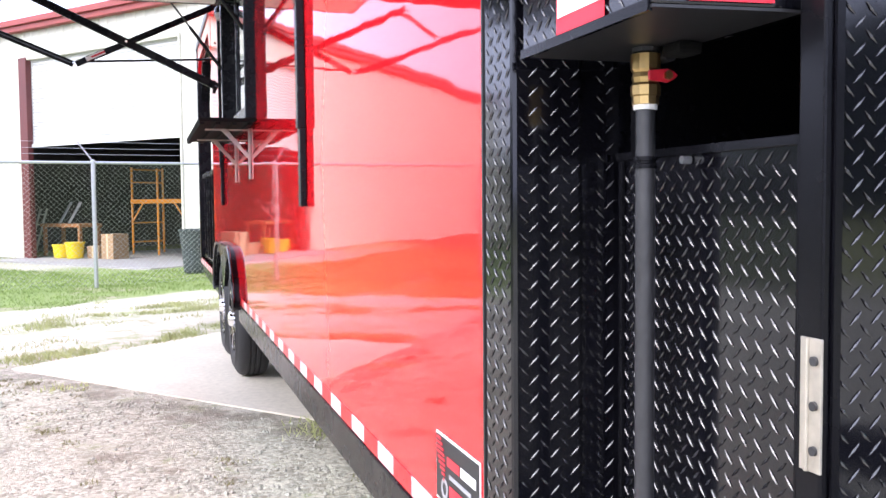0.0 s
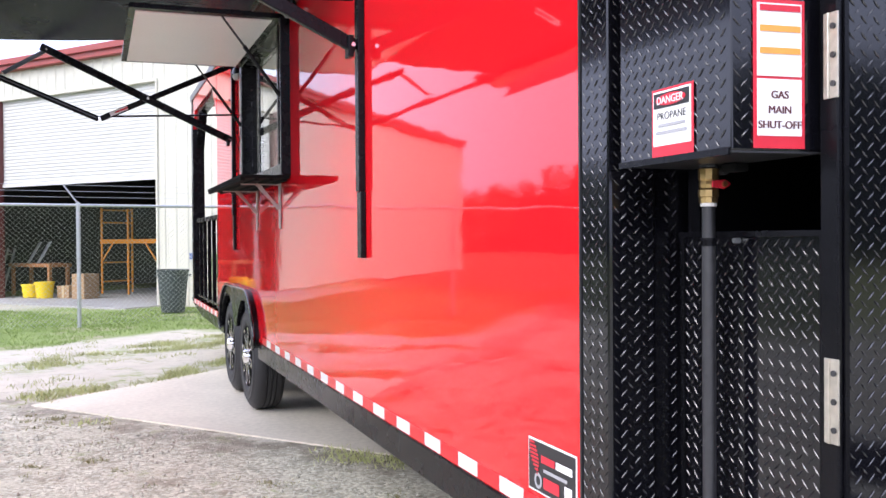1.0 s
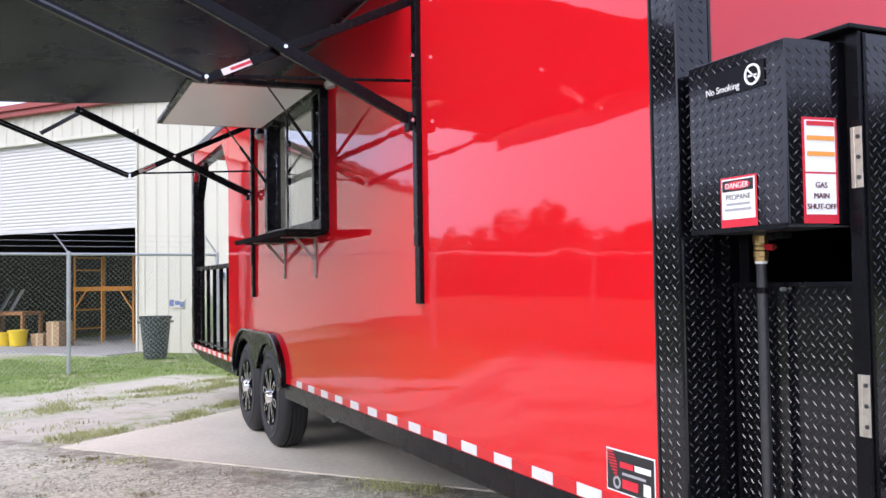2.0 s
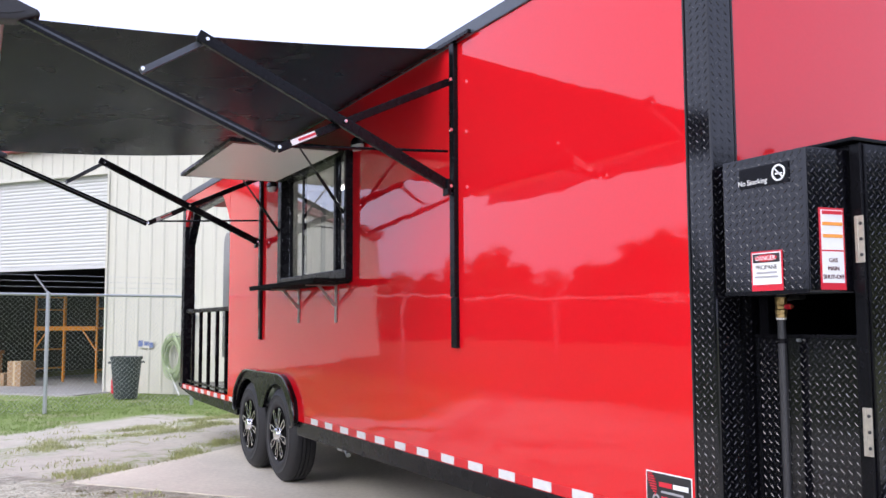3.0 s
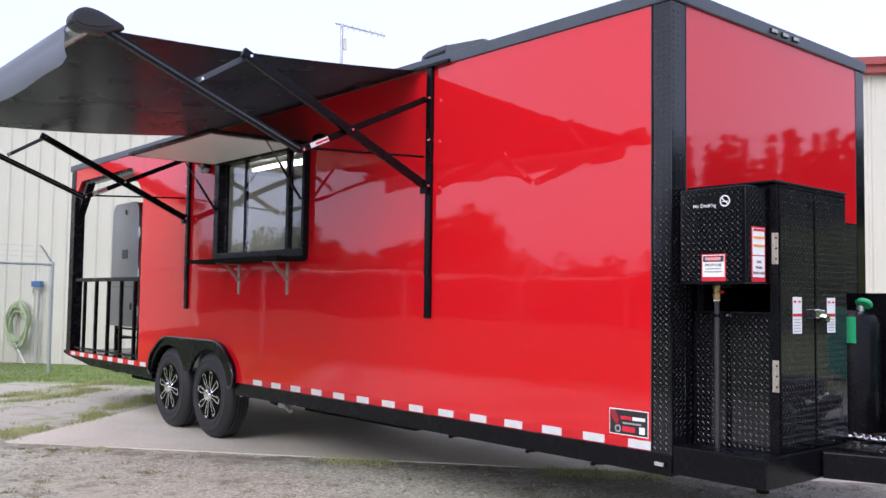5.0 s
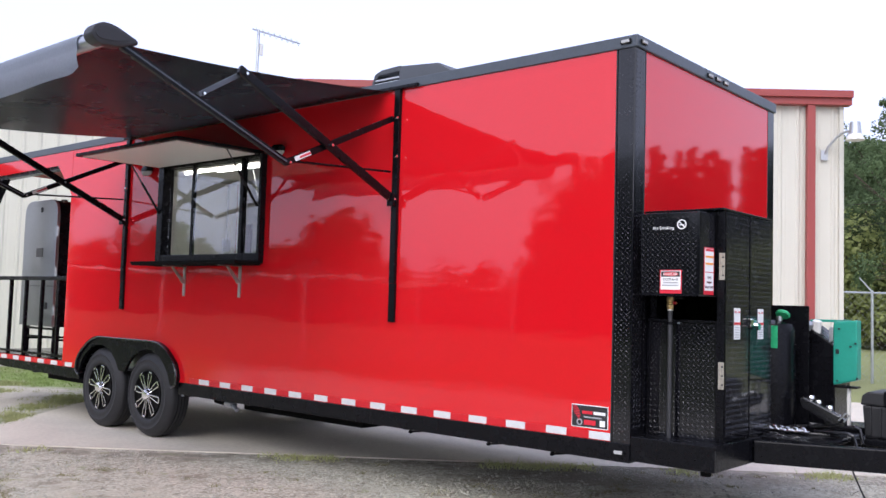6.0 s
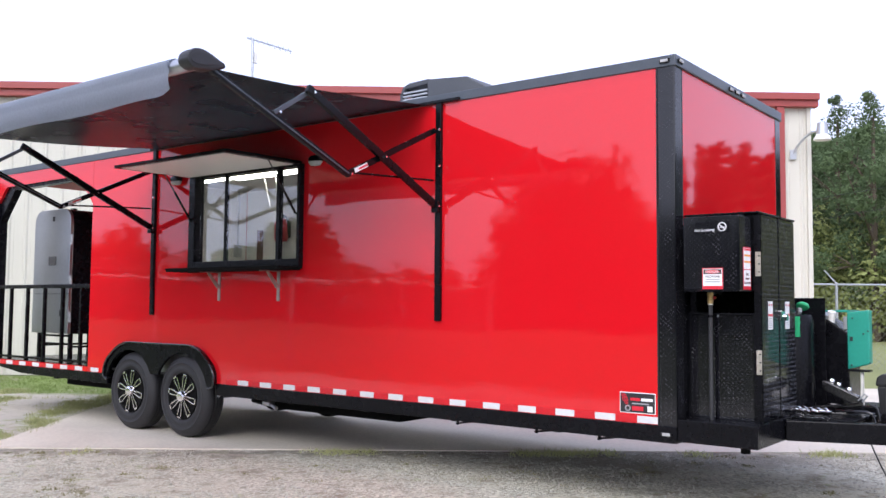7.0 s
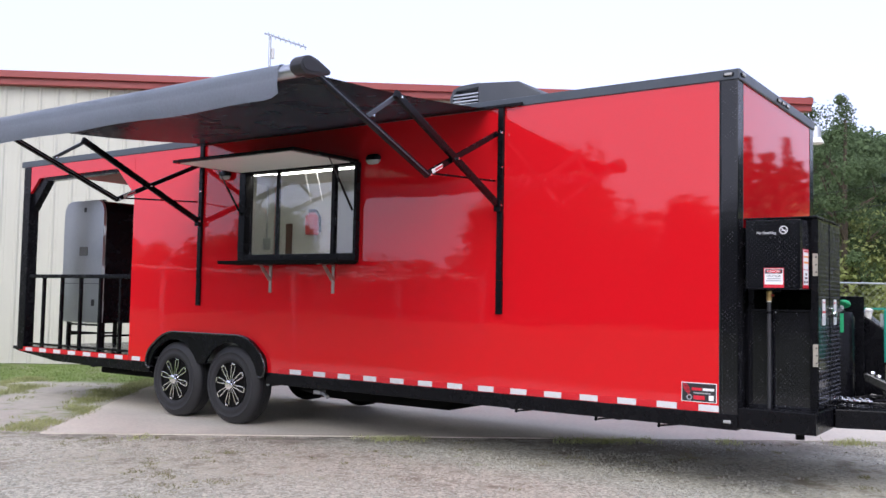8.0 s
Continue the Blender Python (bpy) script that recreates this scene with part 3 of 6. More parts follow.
# black blocks added under the floor to deepen shade and cover far wheels
part("shade_block", box(0.62, W - 0.35, 2.9, 4.5, 0.27, 0.399, 0.02), WELL, trailer, "added black block that darkens the ground under the floor")
part("shade_block", box(0.32, W - 0.32, 6.5, 7.8, 0.33, 0.399, 0.02), WELL, trailer)
for y in (1.0, 1.9, 2.8, 3.7, 6.8, 7.6):
    part("crossmember", box(0.061, W - 0.061, y - 0.03, y + 0.03, 0.42, 0.5, 0.004), BLACK, trailer)
for y in (0.55, 1.05, 1.75):
    part("step_bracket", bar((0.12, y, 0.425), (0.12, y + 0.16, 0.40), 0.03, 0.012, 0.002), WELL, trailer)
    part("step_hanger", bar((0.12, y + 0.15, 0.39), (0.12, y + 0.15, 0.45), 0.02, 0.015, 0.002), WELL, trailer)
drain = part("drain_valve", box(0.14, 0.22, 4.06, 4.15, 0.365, 0.405, 0.008), ZINC, trailer, "galvanised drain valve under the rail")
part("drain_spout", rod((0.18, 4.06, 0.375), (0.17, 3.99, 0.345), 0.018), ZINC, drain)
part("drain_pipe", rod((0.18, 4.15, 0.385), (0.18, 4.32, 0.4), 0.022), WELL, drain)
part("rail_bolt", rod((0.1, 4.72, 0.405), (0.1, 4.72, 0.437), 0.014, seg=8), ZINC, trailer)
# porch frame and its red fascia with cut-off corners
part("porch_post", box(-0.008, 0.12, 8.95, 9.1, 0.55, 2.85, 0.006), BLACK, trailer, "black rear porch post")
fascia = [(RED_BACK, 2.855), (9.1, 2.855), (9.1, 2.40), (9.03, 2.44), (8.76, 2.70), (7.16, 2.71), (6.9, 2.46), (RED_BACK, 2.38)]
part("porch_fascia", prism(fascia, "x", -0.002, 0.03), RED, trailer, "red porch fascia with angled corners")
part("porch_lining", prism([(8.949, 2.30), (8.62, 2.66), (7.2, 2.68), (7.2, 2.72), (8.96, 2.72), (8.96, 2.3)], "x", 0.031, 0.12), BLACK, trailer)
part("porch_post", box(W - 0.1, W, 8.95, 9.1, 0.55, 2.85, 0.006), BLACK, trailer)
part("porch_beam", box(W - 0.03, W, RED_BACK, 9.1, 2.68, 2.85), RED, trailer)
part("porch_rail", bar((0.04, RED_BACK, 1.475), (0.04, 8.95, 1.475), 0.05, 0.045, 0.005), BLACK, trailer, "black porch handrail")
for k in range(5):
    y = 7.06 + 0.39 * k
    part("baluster", box(0.022, 0.058, y - 0.018, y + 0.018, 0.6, 1.454, 0.003), BLACK, trailer)
part("porch_rail", bar((0.04, RED_BACK, 0.64), (0.04, 8.95, 0.64), 0.03, 0.025, 0.003), BLACK, trailer)
# fender
arch = rounded([(4.62, 0.5), (4.64, 0.69), (4.90, 0.895), (6.16, 0.895), (6.44, 0.69), (6.48, 0.5)], 0.25, 7)
inner = [(5.54 + (y - 5.54) * 0.985, 0.5 + (z - 0.5) * 0.965 if z > 0.51 else z) for y, z in arch]
part("fender", prism(arch + inner[::-1], "x", -0.04, 0.25, 0.0), BLACK, trailer, "black double wheel arch")
part("fender_lip", sweep([(-0.04, y, z - 0.006) for y, z in arch], 0.011, 8), GLOSS, trailer, "rounded black lip of the wheel arch", smooth=True)
web = [(6.02 + 0.42 * math.cos(radians(a)), 0.391 + 0.42 * math.sin(radians(a))) for a in range(17, 154, 8)]
web += [(5.15 + 0.42 * math.cos(radians(a)), 0.391 + 0.42 * math.sin(radians(a))) for a in range(27, 164, 8)] + inner
part("fender_web", prism(web, "x", -0.026, 0.004), BLACK, trailer)
part("wheel_well", box(0.26, 0.3, 4.64, 6.44, 0.4, 0.9), WELL, trailer)
part("wheel_well", box(0.051, 0.3, 4.64, 6.44, 0.895, 0.91), WELL, trailer)


def wheel(y):
    c = (0.0, y, 0.391)
    w = part("wheel", lathe([(0.02, 0.06), (0.18, 0.06), (0.2, 0.1), (0.2, 0.2), (0.02, 0.2)], c, "x"), BLACK, trailer, smooth=True)
    prof = [(0.205, 0.025), (0.215, 0.008), (0.228, -0.001), (0.232, -0.004), (0.262, -0.0075), (0.266, -0.0055), (0.296, -0.0065), (0.30, -0.009), (0.306, -0.009), (0.309, -0.0045), (0.33, 0.004), (0.352, 0.018), (0.366, 0.034), (0.372, 0.05), (0.372, 0.075), (0.362, 0.078), (0.362, 0.086), (0.374, 0.089)]
    # tread with three grooves
    prof += [(0.374, 0.108), (0.364, 0.111), (0.364, 0.119), (0.374, 0.122), (0.374, 0.14), (0.364, 0.143), (0.364, 0.151), (0.372, 0.154), (0.37, 0.185), (0.35, 0.21), (0.29, 0.228), (0.205, 0.21)]
    part("tyre", lathe([(r * 1.055, a) for r, a in prof], c, "x", 64), RUBBER, w, "black rubber tyre", smooth=True)
    rim = part("rim", lathe([(0.222, 0.024), (0.221, -0.002), (0.213, -0.004), (0.206, 0.03), (0.18, 0.06), (0.10, 0.066), (0.206, 0.068)], c, "x", 48), WELL, w, "black and machined alloy rim", smooth=True)
    for k in range(8):
        a = 2 * math.pi * k / 8 + 0.2
        turn = Matrix.Translation(c) @ Matrix.Rotation(a, 4, "X")
        # a black split spoke with slim machined edges that flare out to the rim
        own = prism([(0.046, -0.016), (0.12, -0.018), (0.16, -0.026), (0.208, -0.03), (0.208, 0.03), (0.16, 0.026), (0.12, 0.018), (0.046, 0.016)], "x", 0.004, 0.022, 0.0015)
        own.transform(turn)
        spoke = part("spoke", own, WELL, w)
        for s in (-1, 1):
            flat = [(0.05, 0.008), (0.105, 0.009), (0.135, 0.0165), (0.17, 0.019), (0.196, 0.022), (0.196, 0.0295), (0.166, 0.0285), (0.128, 0.0245), (0.1, 0.018), (0.05, 0.016)]
            own = prism([(r, s * w_) for r, w_ in flat], "x", -0.003, 0.0035, 0.001)
            own.transform(turn)
            part("machined_edge", own, CHROME, spoke)
        own = prism([(0.202, -0.022), (0.216, -0.024), (0.216, 0.024), (0.202, 0.022)], "x", -0.006, 0.01, 0.002)
        own.transform(turn)
        part("rim_lug", own, CHROME, w)
    part("hub_cap", lathe([(0.053, 0.02), (0.05, -0.022), (0.044, -0.03), (0.03, -0.034), (0.012, -0.035)], c, "x", 24), CHROME, w, smooth=True)
    return w


for y in (5.15, 6.02):
    wheel(y)
part("axle", rod((0.2, 5.16, 0.385), (2.0, 5.16, 0.385), 0.05), BLACK, trailer)
part("axle", rod((0.2, 6.0, 0.385), (2.0, 6.0, 0.385), 0.05), BLACK, trailer)
# far wheels in matt black instead of rubber, the trailer's shade put in
for y in (5.15, 6.02):
    part("far_wheel", lathe([(0.2, 0.0), (0.33, 0.0), (0.37, 0.03), (0.37, 0.18), (0.33, 0.21), (0.2, 0.21)], (1.95, y, 0.385), "x", 40), WELL, trailer, smooth=True)
# reflective tape along the lower edge, 0.15 m white and red in turn
white_bit = mesh_of("tape_strip", box(-0.0018, -0.0004, 0, 0.148, 0, 0.044), TAPE_WHITE)
red_bit = mesh_of("tape_strip", box(-0.0018, -0.0004, 0, 0.152, 0, 0.044), TAPE_RED)
for k in range(29):
    y = 0.3648 + 0.3048 * k - 0.148
    if 4.45 < y < 6.45 or y > 8.86:
        continue
    z = 0.549
    piece("tape_strip", white_bit, trailer, (0 if y < RED_BACK else -0.006, y, z))
    if y + 0.148 + 0.152 < 4.6 or y > 6.4:
        piece("tape_strip", red_bit, trailer, (0 if y < RED_BACK else -0.006, y + 0.15, z))
part("porch_sill", box(-0.005, 0.05, RED_BACK, 9.05, 0.545, 0.6), RED, trailer)
# ---- serving window, hatch and shelf ----
LEFT, UP = (0, -1, 0), (0, 0, 1)
part("window_frame", box(-0.055, 0.06, WY1 - 0.07, WY1 + 0.02, WZ0 - 0.03, WZ1 + 0.02, 0.006), BLACK, trailer, "black metal serving window frame")
part("window_frame", box(-0.055, 0.06, WY0 - 0.02, WY0 + 0.014, WZ0 - 0.03, WZ1 + 0.02, 0.006), BLACK, trailer)
part("window_frame", box(-0.054, 0.06, WY0 + 0.015, WY1 - 0.071, WZ1 - 0.004, WZ1 + 0.019, 0.004), BLACK, trailer)
part("window_frame", box(-0.054, 0.06, WY0 + 0.015, WY1 - 0.071, WZ0 - 0.029, WZ0 + 0.04, 0.006), BLACK, trailer)
part("mullion", box(-0.012, 0.035, 3.80, 3.845, WZ0 + 0.041, WZ1 - 0.005, 0.004), BLACK, trailer)
part("mullion", box(0.0, 0.035, 4.545, 4.58, WZ0 + 0.041, WZ1 - 0.005, 0.004), BLACK, trailer)
for y0, y1, x, mat, label in ((WY0 + 0.016, 3.799, 0.012, SCREENED, "grey window pane with insect screen"), (3.846, 4.543, 0.006, GLASS, "clear sliding window pane"), (4.582, 4.958, 0.02, GLASS, "clear sliding window pane")):
    g = part("pane", box(x, x + 0.005, y0, y1, WZ0 + 0.042, WZ1 - 0.006), mat, trailer, label)
    g.visible_shadow = False
hatch = part("hatch", prism([(-0.03, 2.512), (-0.865, 2.505), (-0.865, 2.532), (-0.03, 2.54)], "y", WY0 - 0.02, WY1 + 0.03, 0.004), BLACK, trailer, "raised black hatch with pale underside")
part("hatch_skin", prism([(-0.09, 2.5405), (-0.83, 2.5335), (-0.83, 2.5395), (-0.09, 2.5465)], "y", WY0 + 0.02, WY1 - 0.01), RED, hatch, "red outer face of the hatch")
part("hatch_lining", prism([(-0.09, 2.507), (-0.83, 2.500), (-0.83, 2.508), (-0.09, 2.515)], "y", WY0 + 0.04, WY1 - 0.03), LINER, hatch, "pale hatch lining")
for y in (WY0 + 0.03, WY1 - 0.02):
    part("gas_strut", rod((-0.05, y, 2.08), (-0.25, y, 2.35), 0.011), BLACK, hatch)
    part("strut_rod", rod((-0.25, y, 2.35), (-0.37, y, 2.508), 0.006), PIPE, hatch)
shelf = part("shelf", box(-0.285, -0.004, WY0 - 0.02, WY1 + 0.05, 1.602, 1.622, 0.004), WELL, trailer, "black folding serving shelf")
for x in (-0.27, -0.19, -0.11, -0.03):
    part("shelf_slat", box(x - 0.012, x + 0.012, WY0 - 0.01, WY1 + 0.04, 1.588, 1.6015, 0.003), WELL, shelf)
for y in (3.80, 4.62):
    br = part("bracket", box(-0.012, -0.001, y - 0.016, y + 0.016, 1.32, 1.594, 0.002), BRACKET, shelf, "folding metal bracket")
    part("bracket_arm", bar((-0.014, y - 0.02, 1.583), (-0.24, y - 0.02, 1.583), 0.02, 0.008, 0.001), BRACKET, br)
    part("bracket_brace", bar((-0.012, y + 0.018, 1.44), (-0.13, y + 0.018, 1.585), 0.006, 0.018, 0.001), BRACKET, br)
    part("bracket_brace", bar((-0.012, y - 0.018, 1.44), (-0.15, y - 0.018, 1.585), 0.006, 0.018, 0.001), BRACKET, br)


def porch_light(y, z, lit=False):
    o = thing("exterior_light", (0, y, z), "small oval exterior light, black cap over pale lens", "light", "lights on the trailer's side")
    own = lathe([(0.01, 0.0), (0.075, 0.0), (0.078, 0.03), (0.055, 0.05), (0.01, 0.055)], (0, 0, 0), "z", 28)
    own.transform(Matrix.Translation((-0.035, y, z)) @ Matrix.Diagonal((0.5, 1.1, 1, 1)))
    part("cap", own, BLACK, o, smooth=True)
    own = lathe([(0.01, -0.04), (0.05, -0.035), (0.07, -0.012), (0.072, -0.001), (0.01, 0.0)], (0, 0, 0), "z", 28)
    own.transform(Matrix.Translation((-0.035, y, z)) @ Matrix.Diagonal((0.5, 1.1, 1, 1)))
    part("lens", own, LENS, o, smooth=True)


porch_light(3.33, 2.52), porch_light(5.29, 2.5)


def marker(at, across, out, name="marker_light"):
    o = thing(name, at, "small clear clearance light on black trim", "light", "clearance lights")
    a, n = Vector(across), Vector(out)
    c = Vector(at)
    part("base", bar(c - a * 0.035 + n * 0.004, c + a * 0.035 + n * 0.004, 0.028, 0.008, 0.003, up=out), BLACK, o)
    part("lens", bar(c - a * 0.026 + n * 0.012, c + a * 0.026 + n * 0.012, 0.02, 0.012, 0.004, up=out), LENS, o)


for x in (0.975, 1.1, 1.225):
    marker((x, F - 0.014, 2.885), (1, 0, 0), (0, -1, 0))
marker((0.06, F - 0.014, 2.888), (1, 0, 0), (0, -1, 0))
marker((-0.012, 0.155, 2.888), (0, 1, 0), (-1, 0, 0))
marker((-0.007, 0.16, 0.492), (0, 1, 0), (-1, 0, 0))

# maker's plaque by the front corner: plain shapes, no lettering
sign = thing("maker_plaque", (-0.001, 0.36, 0.67), "black plaque with red leaf shape and white bars", "plaque")
plaque("border", (0, 0.487, 0.607), LEFT, UP, 0.25, 0.134, 0.001, LABEL, sign)
plaque("face", (0, 0.482, 0.612), LEFT, UP, 0.24, 0.124, 0.0025, INK, sign)
leaf = bmesh.new()
for k in range(9):
    t = k / 8
    c = Vector((-0.0045, 0.462 - 0.028 * t, 0.725 - 0.075 * t))
    w = 0.022 * math.sin(math.pi * min(1, 0.2 + t * 0.75))
    bar(c + Vector((0, w, 0.006)), c + Vector((0, -w, 0.006)), 0.005, 0.001, up=(1, 0, 0), bm=leaf)
part("leaf_shape", leaf, LABEL_RED, sign)
part("ring_shape", lathe([(0.012, -0.0048), (0.02, -0.0048), (0.02, -0.0038), (0.012, -0.0038)], (0, 0.43, 0.638), "x", 24, closed=True), GREY_INK, sign)
plaque("bar", (0, 0.412, 0.688), LEFT, UP, 0.07, 0.018, 0.004, LABEL_RED, sign)
plaque("bar", (0, 0.335, 0.688), LEFT, UP, 0.08, 0.018, 0.004, LABEL, sign)
plaque("bar", (0, 0.40, 0.666), LEFT, UP, 0.12, 0.008, 0.004, GREY_INK, sign)
plaque("bar", (0, 0.40, 0.625), LEFT, UP, 0.08, 0.028, 0.004, LABEL_RED, sign)
plaque("bar", (0, 0.292, 0.622), LEFT, UP, 0.035, 0.036, 0.004, LABEL, sign)

# ---- awning ----
awning = thing("awning", (-0.03, 3.83, 2.8), "extended black roll-out awning on folding arms", "awning")
bm = bmesh.new()
nu, nv = 24, 16
grid = []
for i in range(nu + 1):
    row = []
    for j in range(nv + 1):
        s, t = i / nu, j / nv
        y = 2.13 + 3.47 * s
        x = -0.01 - 2.27 * t
        z = 2.858 - 0.165 * t - 0.03 * math.sin(math.pi * t) * (0.85 + 0.15 * math.cos(2 * math.pi * s)) + 0.003 * math.sin(9 * s + 3 * t)
        row.append(bm.verts.new((x, y, z)))
    grid.append(row)
for i in range(nu):
    for j in range(nv):
        bm.faces.new((grid[i][j], grid[i + 1][j], grid[i + 1][j + 1], grid[i][j + 1]))
bmesh.ops.solidify(bm, geom=bm.faces[:], thickness=0.004)
bmesh.ops.recalc_face_normals(bm, faces=bm.faces[:])
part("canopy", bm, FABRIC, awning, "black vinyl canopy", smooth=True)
# pale base colour carries the sky's reflection on the outward-facing valance
VAL = material("sky_lit_grey_vinyl", (0.31, 0.35, 0.42), 0.32, vary=0.12, scale=2, bump=0.05, bump_scale=5)
bm = bmesh.new()
rows = []
for i in range(61):
    s = i / 60
    y = 2.19 + 3.41 * s
    row = []
    for k in range(13):
        # over the roller, then a soft free fall that swings out a little at the hem
        t = k / 12
        a = radians(60 + 150 * min(1.0, t * 2.6))
        fall = max(0.0, t - 0.385) / 0.615
        x = -2.285 + 0.05 * math.cos(a) - 0.012 * fall + 0.035 * fall ** 2 - 0.006 * math.sin(11 * s + 1.5) * fall
        z = 2.672 + 0.05 * math.sin(a) - 0.145 * fall + 0.006 * math.sin(17 * s) * fall
        # the cut corner of the hem is rounded
        z += 0.035 * fall * max(0.0, 1 - s * 30) ** 2
        row.append(bm.verts.new((x, y + 0.012 * fall * (1 - 2 * s), z)))
    rows.append(row)
for p, q in zip(rows, rows[1:]):
    for j in range(12):
        bm.faces.new((p[j], q[j], q[j + 1], p[j + 1]))
bmesh.ops.solidify(bm, geom=bm.faces[:], thickness=0.004)
bmesh.ops.recalc_face_normals(bm, faces=bm.faces[:])
part("valance", bm, VAL, awning, "pale grey valance with the sky's reflection in its colour", smooth=True)
part("roller", rod((-2.285, 2.01, 2.668), (-2.285, 5.7, 2.668), 0.044, seg=28), STEEL, awning, smooth=True)
cap = rounded([(-2.375, 2.655), (-2.365, 2.71), (-2.31, 2.748), (-2.235, 2.74), (-2.11, 2.69), (-2.105, 2.668), (-2.2, 2.632), (-2.33, 2.622)], 0.03, 3)
for y0, y1 in ((1.955, 2.055), (5.66, 5.75)):
    part("end_cap", prism(cap, "y", y0, y1, 0.012), PLASTIC, awning, "tapered black awning end cap", smooth=True)
    part("cap_face", prism([(-2.31 + (x + 2.31) * 0.72, 2.688 + (z - 2.688) * 0.6) for x, z in cap], "y", y0 - 0.004 if y0 < 3 else y1 - 0.002, y0 + 0.002 if y0 < 3 else y1 + 0.004, 0.001), PLASTIC, awning)


def arms(y):
    """A folding scissor arm on a wall rail, set at y."""
    a = part("folding_arm", bar((-0.03, y, 2.045), (-1.41, y, 2.695), 0.032, 0.055, 0.005), BLACK, awning, "black folding scissor arm with wall rail")
    part("wall_rail", box(-0.03, -0.001, y - 0.026, y + 0.026, 1.45, 2.85, 0.004), BLACK, a)
    part("lower_rail", box(-0.024, -0.001, y - 0.029, y + 0.029, 1.175, 1.449, 0.004), BLACK, a)
    part("inner_arm", bar((-0.03, y + 0.036, 2.642), (-1.0, y + 0.036, 2.182), 0.028, 0.042, 0.004), BLACK, a)
    part("outer_arm", bar((-1.015, y - 0.002, 2.175), (-2.2, y - 0.002, 2.66), 0.032, 0.042, 0.004), BLACK, a)
    part("outer_arm_groove", bar((-1.03, y - 0.019, 2.182), (-2.18, y - 0.019, 2.652), 0.004, 0.01, 0.001), TRIM, a)
    part("link", bar((-1.375, y + 0.034, 2.675), (-1.665, y + 0.034, 2.49), 0.022, 0.03, 0.003), TRIM, a)
    part("stay_rod", rod((-0.03, y + 0.045, 2.255), (-1.0, y + 0.045, 2.2), 0.008, seg=10), BLACK, a)
    part("pivot_foot", box(-0.07, -0.046, y - 0.03, y + 0.03, 2.0, 2.09, 0.004), BLACK, a)
    for x, z in ((-0.66, 2.345), (-0.05, 2.64), (-1.37, 2.672), (-1.665, 2.49), (-0.05, 2.05), (-1.01, 2.18), (-0.047, 2.36)):
        part("bolt", rod((x, y - 0.034, z), (x, y - 0.02, z), 0.009, seg=10), CHROME, a)
    d = (Vector((-1.0, 0, 2.182)) - Vector((-0.03, 0, 2.642))).normalized()
    p = Vector((-0.87, y + 0.018, 2.245))
    part("warning_label", bar(p - d * 0.07, p + d * 0.07, 0.004, 0.03), LABEL, a, "white warning label with red stripe")
    part("label_stripe", bar(p - d * 0.07 + Vector((0, -0.003, 0)), p + d * 0.03 + Vector((0, -0.003, 0)), 0.002, 0.012), LABEL_RED, a)


arms(2.0), arms(5.67)
part("wall_channel", box(-0.035, -0.013, 1.80, 5.75, 2.852, 2.876, 0.004), BLACK, awning)

# ---- front deck, drawbar, gas cabinet ----
deck = part("front_deck", prism([(0.0, F - 0.002), (0.0, -0.41), (2.22, -0.41), (2.22, F - 0.002)], "z", 0.45, 0.592, 0.006), BLACK, trailer, "black steel front deck")
for x0, x1 in ((0.55, 1.06), (1.67, 1.16)):
    part("drawbar", bar((x0, -0.405, 0.515), (x1, -1.75, 0.515), 0.075, 0.13, 0.008), BLACK, trailer, "black steel drawbar")
part("jack_socket", rod((0.25, -0.25, 0.385), (0.25, -0.25, 0.45), 0.03, seg=12), WELL, trailer)
part("coupler", prism([(1.03, -1.7), (1.19, -1.7), (1.17, -1.95), (1.14, -2.02), (1.08, -2.02), (1.05, -1.95)], "z", 0.5, 0.6, 0.012), BLACK, trailer)

cab = thing("gas_cabinet", (0.5, -0.15, 0.592), "black tread plate gas cabinet with two latched doors", "cabinet")
side = part("side_panel", box(0.18, 0.195, -0.352, F - 0.004, 0.592, 1.258, 0.002), TREAD, cab, "black tread plate side panel")
treads((0.179, 0.07, 0.6), LEFT, UP, 0.41, 0.645, side)
part("panel_lip", box(0.171, 0.1795, -0.341, -0.334, 0.6, 1.262, 0.001), BLACK, side)
part("panel_lip", box(0.172, 0.179, -0.3335, F - 0.01, 1.250, 1.262, 0.001), BLACK, side)
part("panel_lip", box(0.172, 0.179, 0.066, 0.074, 0.6, 1.249, 0.001), BLACK, side)
part("bolt", rod((0.164, -0.112, 1.243), (0.178, -0.112, 1.243), 0.0055, seg=8), ZINC, side)
part("side_panel", box(0.18, 0.195, -0.345, F - 0.004, 1.4, 1.88), BLACK, cab)
part("back", box(0.196, 0.865, 0.04, 0.08, 0.592, 1.88), BLACK, cab)
part("side_panel", box(0.85, 0.865, -0.38, 0.039, 0.592, 1.88, 0.002), TREAD, cab)
part("top", box(0.13, 0.87, -0.39, F - 0.004, 1.881, 1.893, 0.003), BLACK, cab)
part("frame_post", box(0.166, 0.1775, -0.383, -0.342, 0.592, 1.88, 0.003), BLACK, cab, "black hinge post")
part("frame_post", box(0.196, 0.845, -0.369, -0.352, 0.592, 0.62), BLACK, cab)
